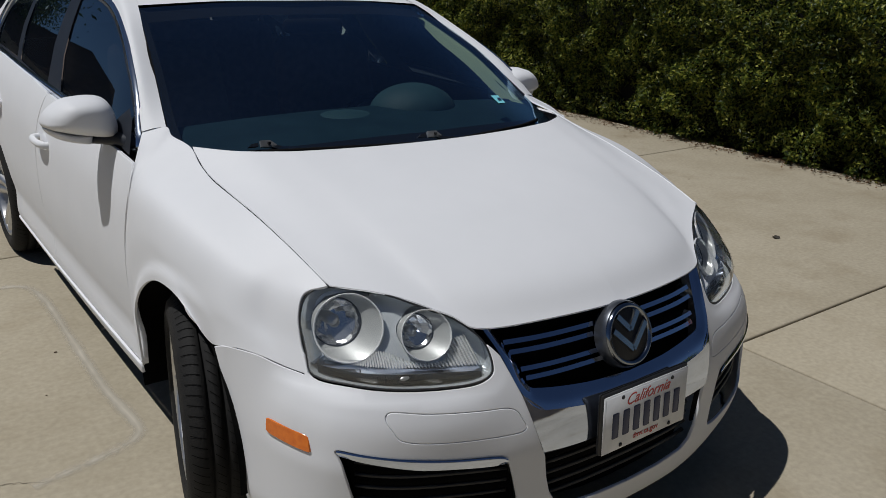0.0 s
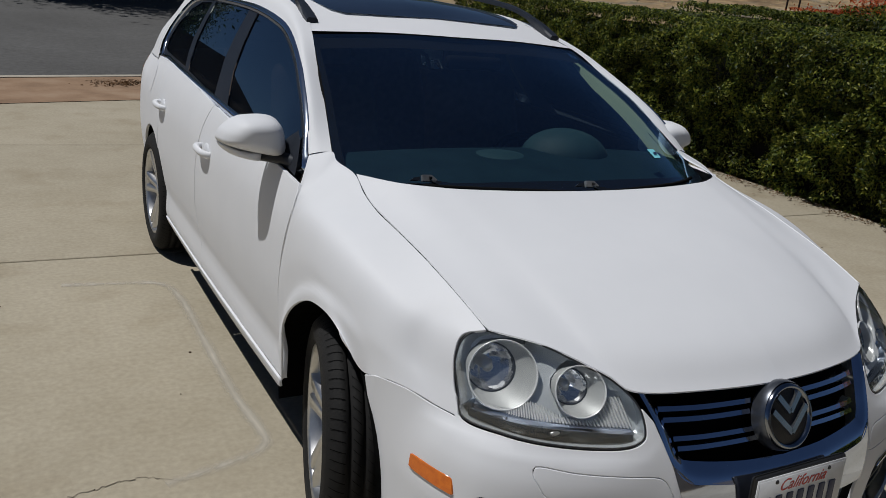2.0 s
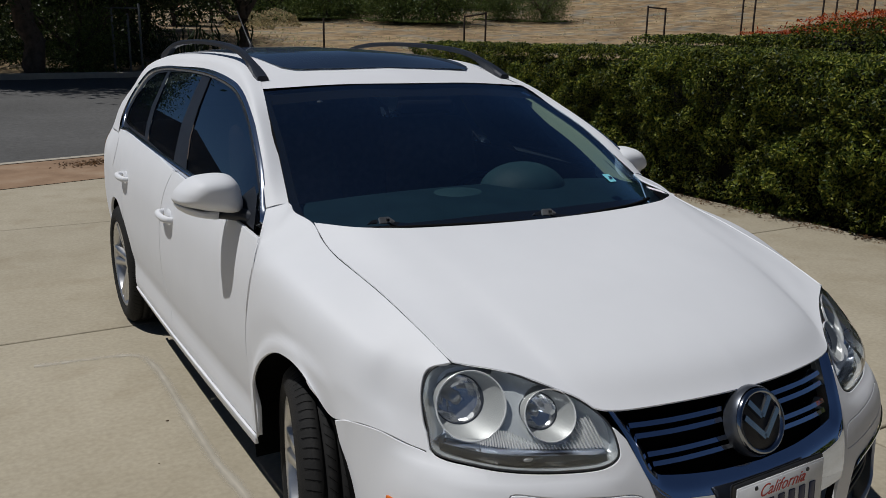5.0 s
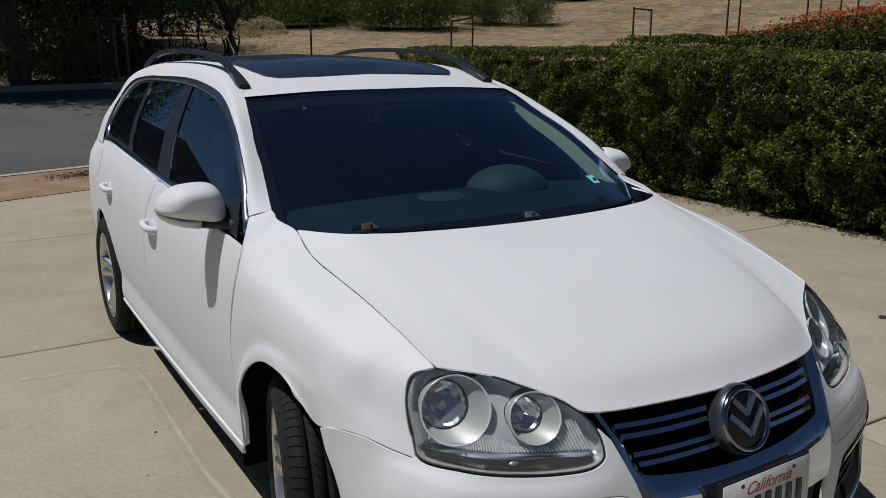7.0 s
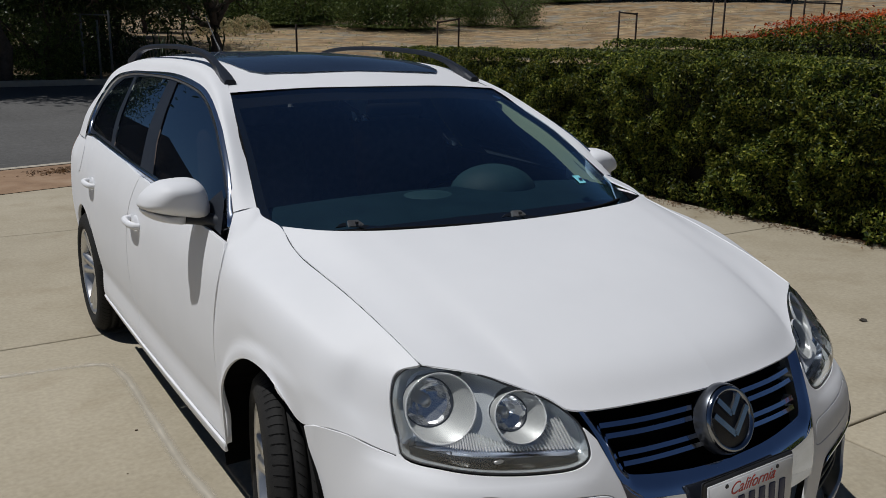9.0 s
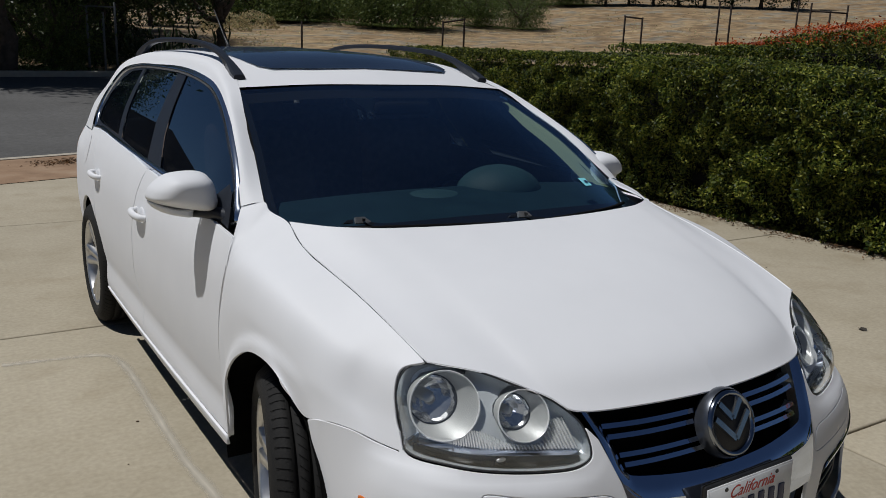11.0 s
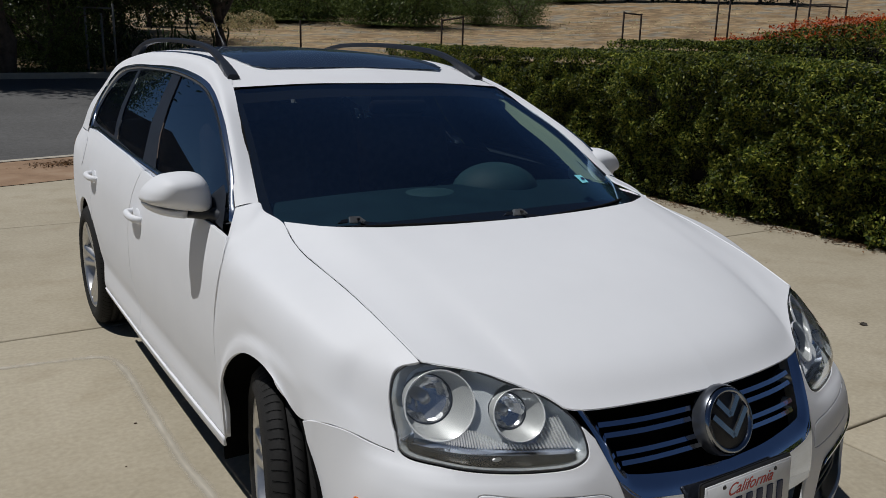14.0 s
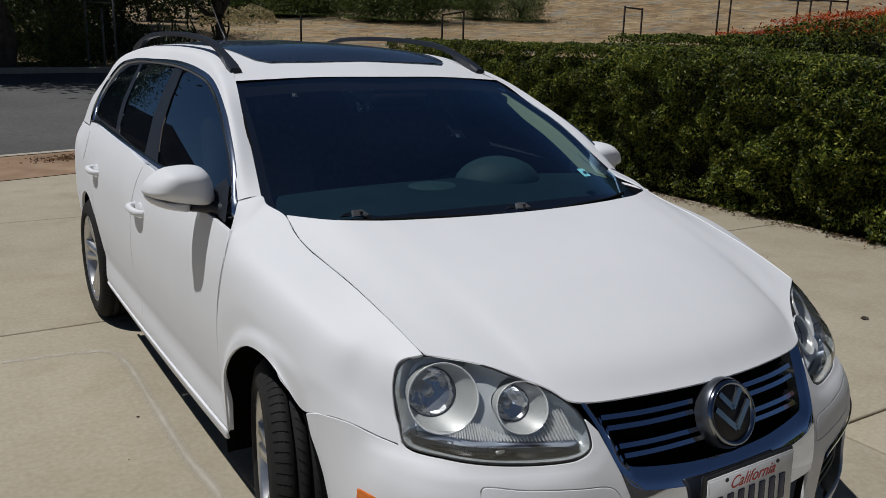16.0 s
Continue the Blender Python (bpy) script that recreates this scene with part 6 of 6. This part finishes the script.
tagged(part("mulch", leaves(380, mulch, 0.026, "mulch", 0.7), LITTER), "dark bark mulch scattered on the dirt strip", "mulch", kind="stuff")


# crumbs of dirt and thin cracks on the concrete
crumb = bmesh.new()
bmesh.ops.create_icosphere(crumb, subdivisions=1, radius=1.0)
for v in crumb.verts:
    v.co *= 0.8 + 0.4 * noise.noise(v.co * 2)
crumb_mesh = bpy.data.meshes.new("crumb")
crumb.to_mesh(crumb_mesh)
crumb.free()
for x, y, size in ((-0.947, 2.087, 0.009), (-1.62, 2.75, 0.007), (-1.9, 1.9, 0.006), (-1.25, 0.95, 0.005), (-2.2, 3.4, 0.008), (2.1, 2.2, 0.007), (3.1, 0.4, 0.008), (2.6, -0.3, 0.007), (-1.05, 1.75, 0.005), (3.6, 2.6, 0.008), (-2.7, 5.6, 0.012), (-1.7, 6.3, 0.011)):
    ob = tagged(part("crumb", crumb_mesh, LITTER), "small dark crumb of dirt on the concrete", "dirt", "dirt crumbs")
    ob.matrix_basis = pose(x, y, 0.3 * size, 0, 0, x * 200) @ Matrix.Diagonal((size, size * 0.6, size * 0.35, 1))


def crack(points, wide):
    """A hairline crack with an uneven course, filled with dirt."""
    pts = [Vector((*crom(points, i / 60), 0.0)) for i in range(61)]
    verts, faces = [], []
    for i, p in enumerate(pts):
        p = p + Vector((noise.noise((i * 0.7, points[0][0], 0)), noise.noise((0, i * 0.7, points[0][1])), 0)) * 0.02
        d = (pts[min(i + 1, 60)] - pts[max(i - 1, 0)]).normalized()
        w = wide * (0.4 + abs(noise.noise((i * 0.4, 7, 0)))) * math.sin(math.pi * (i + 0.5) / 61)
        verts += [(p.x - d.y * w, p.y + d.x * w, 0.0022), (p.x + d.y * w, p.y - d.x * w, 0.0022)]
        if i:
            faces.append([2 * i - 2, 2 * i - 1, 2 * i + 1, 2 * i])
    tagged(part("crack", mesh_of("crack", verts, faces), STONE_DUST), "hairline crack in the concrete driveway", "crack", kind="structure")


crack([(-1.75, 1.28), (-1.5, 1.22), (-1.28, 1.26), (-1.12, 1.18)], 0.0025)
crack([(-2.6, 4.0), (-2.2, 4.15), (-1.9, 4.05), (-1.5, 4.2)], 0.003)

# pale mineral line left by old water on the concrete
MINERAL = bpy.data.materials.new("mineral_stain")
MINERAL.use_nodes = True
mt = MINERAL.node_tree
pale, clear, mixed, grain = mt.nodes["Principled BSDF"], mt.nodes.new("ShaderNodeBsdfTransparent"), mt.nodes.new("ShaderNodeMixShader"), mt.nodes.new("ShaderNodeTexNoise")
pale.inputs["Base Color"].default_value, pale.inputs["Roughness"].default_value, grain.inputs["Scale"].default_value = (0.52, 0.48, 0.40, 1), 0.9, 9
spread_map = mt.nodes.new("ShaderNodeMapRange")
spread_map.inputs[1].default_value, spread_map.inputs[2].default_value, spread_map.inputs[3].default_value, spread_map.inputs[4].default_value = 0.3, 0.7, 0.35, 0.95
mt.links.new(grain.outputs[0], spread_map.inputs[0])
soft_edge, faded = mt.nodes.new("ShaderNodeAttribute"), mt.nodes.new("ShaderNodeMath")
soft_edge.attribute_name, faded.operation = "soft", "MULTIPLY"
mt.links.new(spread_map.outputs[0], faded.inputs[0])
mt.links.new(soft_edge.outputs["Fac"], faded.inputs[1])
mt.links.new(faded.outputs[0], mixed.inputs[0])
mt.links.new(clear.outputs[0], mixed.inputs[1])
mt.links.new(pale.outputs[0], mixed.inputs[2])
mt.links.new(mixed.outputs[0], mt.nodes["Material Output"].inputs[0])
STAIN_LINE = [(-1.36, 2.96), (-1.08, 2.925), (-0.955, 2.90), (-0.892, 2.83), (-0.868, 2.64), (-0.866, 2.2), (-0.868, 1.9), (-0.866, 1.66), (-0.845, 1.42), (-0.86, 1.32), (-0.955, 1.264), (-1.2, 1.2)]
pts = [crom(STAIN_LINE, i / 80) for i in range(81)]
stain_v, stain_f = [], []
for i, p in enumerate(pts):
    q = pts[min(i + 1, 80)] if i < 80 else (2 * p[0] - pts[79][0], 2 * p[1] - pts[79][1])
    d = Vector((q[0] - p[0], q[1] - p[1])).normalized()
    w = 0.030 + 0.010 * noise.noise((i * 0.3, 0, 0))
    stain_v += [(p[0] - d.y * w, p[1] + d.x * w, 0.002), (p[0], p[1], 0.002), (p[0] + d.y * w, p[1] - d.x * w, 0.002)]
    if i:
        stain_f += [[3 * i - 3, 3 * i - 2, 3 * i + 1, 3 * i], [3 * i - 2, 3 * i - 1, 3 * i + 2, 3 * i + 1]]
stain_mesh = mesh_of("stain", stain_v, stain_f)
stain_mesh.attributes.new("soft", "FLOAT", "POINT").data.foreach_set("value", [0.0, 1.0, 0.0] * len(pts))
tagged(part("stain", stain_mesh, MINERAL), "pale mineral stain line on the concrete", "stain", kind="structure")

# ---- houses that close the place ----
def house(name, label, x0, y0, x1, y1, eave, ridge, along_y=False):
    h = thing(name, label, "house")
    part("wall", box((x0, y0, -0.3), (x1, y1, eave)), STUCCO, h)
    bm = bmesh.new()
    o = 0.6
    x0, y0, x1, y1, low = x0 - o, y0 - o, x1 + o, y1 + o, eave - 0.1
    if along_y:
        ends = [((x0, y0, low), ((x0 + x1) / 2, y0, ridge), (x1, y0, low)), ((x0, y1, low), ((x0 + x1) / 2, y1, ridge), (x1, y1, low))]
    else:
        ends = [((x0, y0, low), (x0, (y0 + y1) / 2, ridge), (x0, y1, low)), ((x1, y0, low), (x1, (y0 + y1) / 2, ridge), (x1, y1, low))]
    a, b = [[bm.verts.new(p) for p in e] for e in ends]
    bm.faces.new(a)
    bm.faces.new(b[::-1])
    for k in range(3):
        bm.faces.new((a[k], b[k], b[(k + 1) % 3], a[(k + 1) % 3]))
    bmesh.ops.recalc_face_normals(bm, faces=bm.faces)
    part("roof", bm, ROOF_TILE, h)
    return h


house("house", "low tan stucco house behind the driveway", -9.0, -20.0, 8.0, -9.5, 2.8, 5.2)
house("house", "tan stucco house with a tiled roof over the street", -13.0, 33.0, -2.6, 45.0, 2.8, 5.1, True)
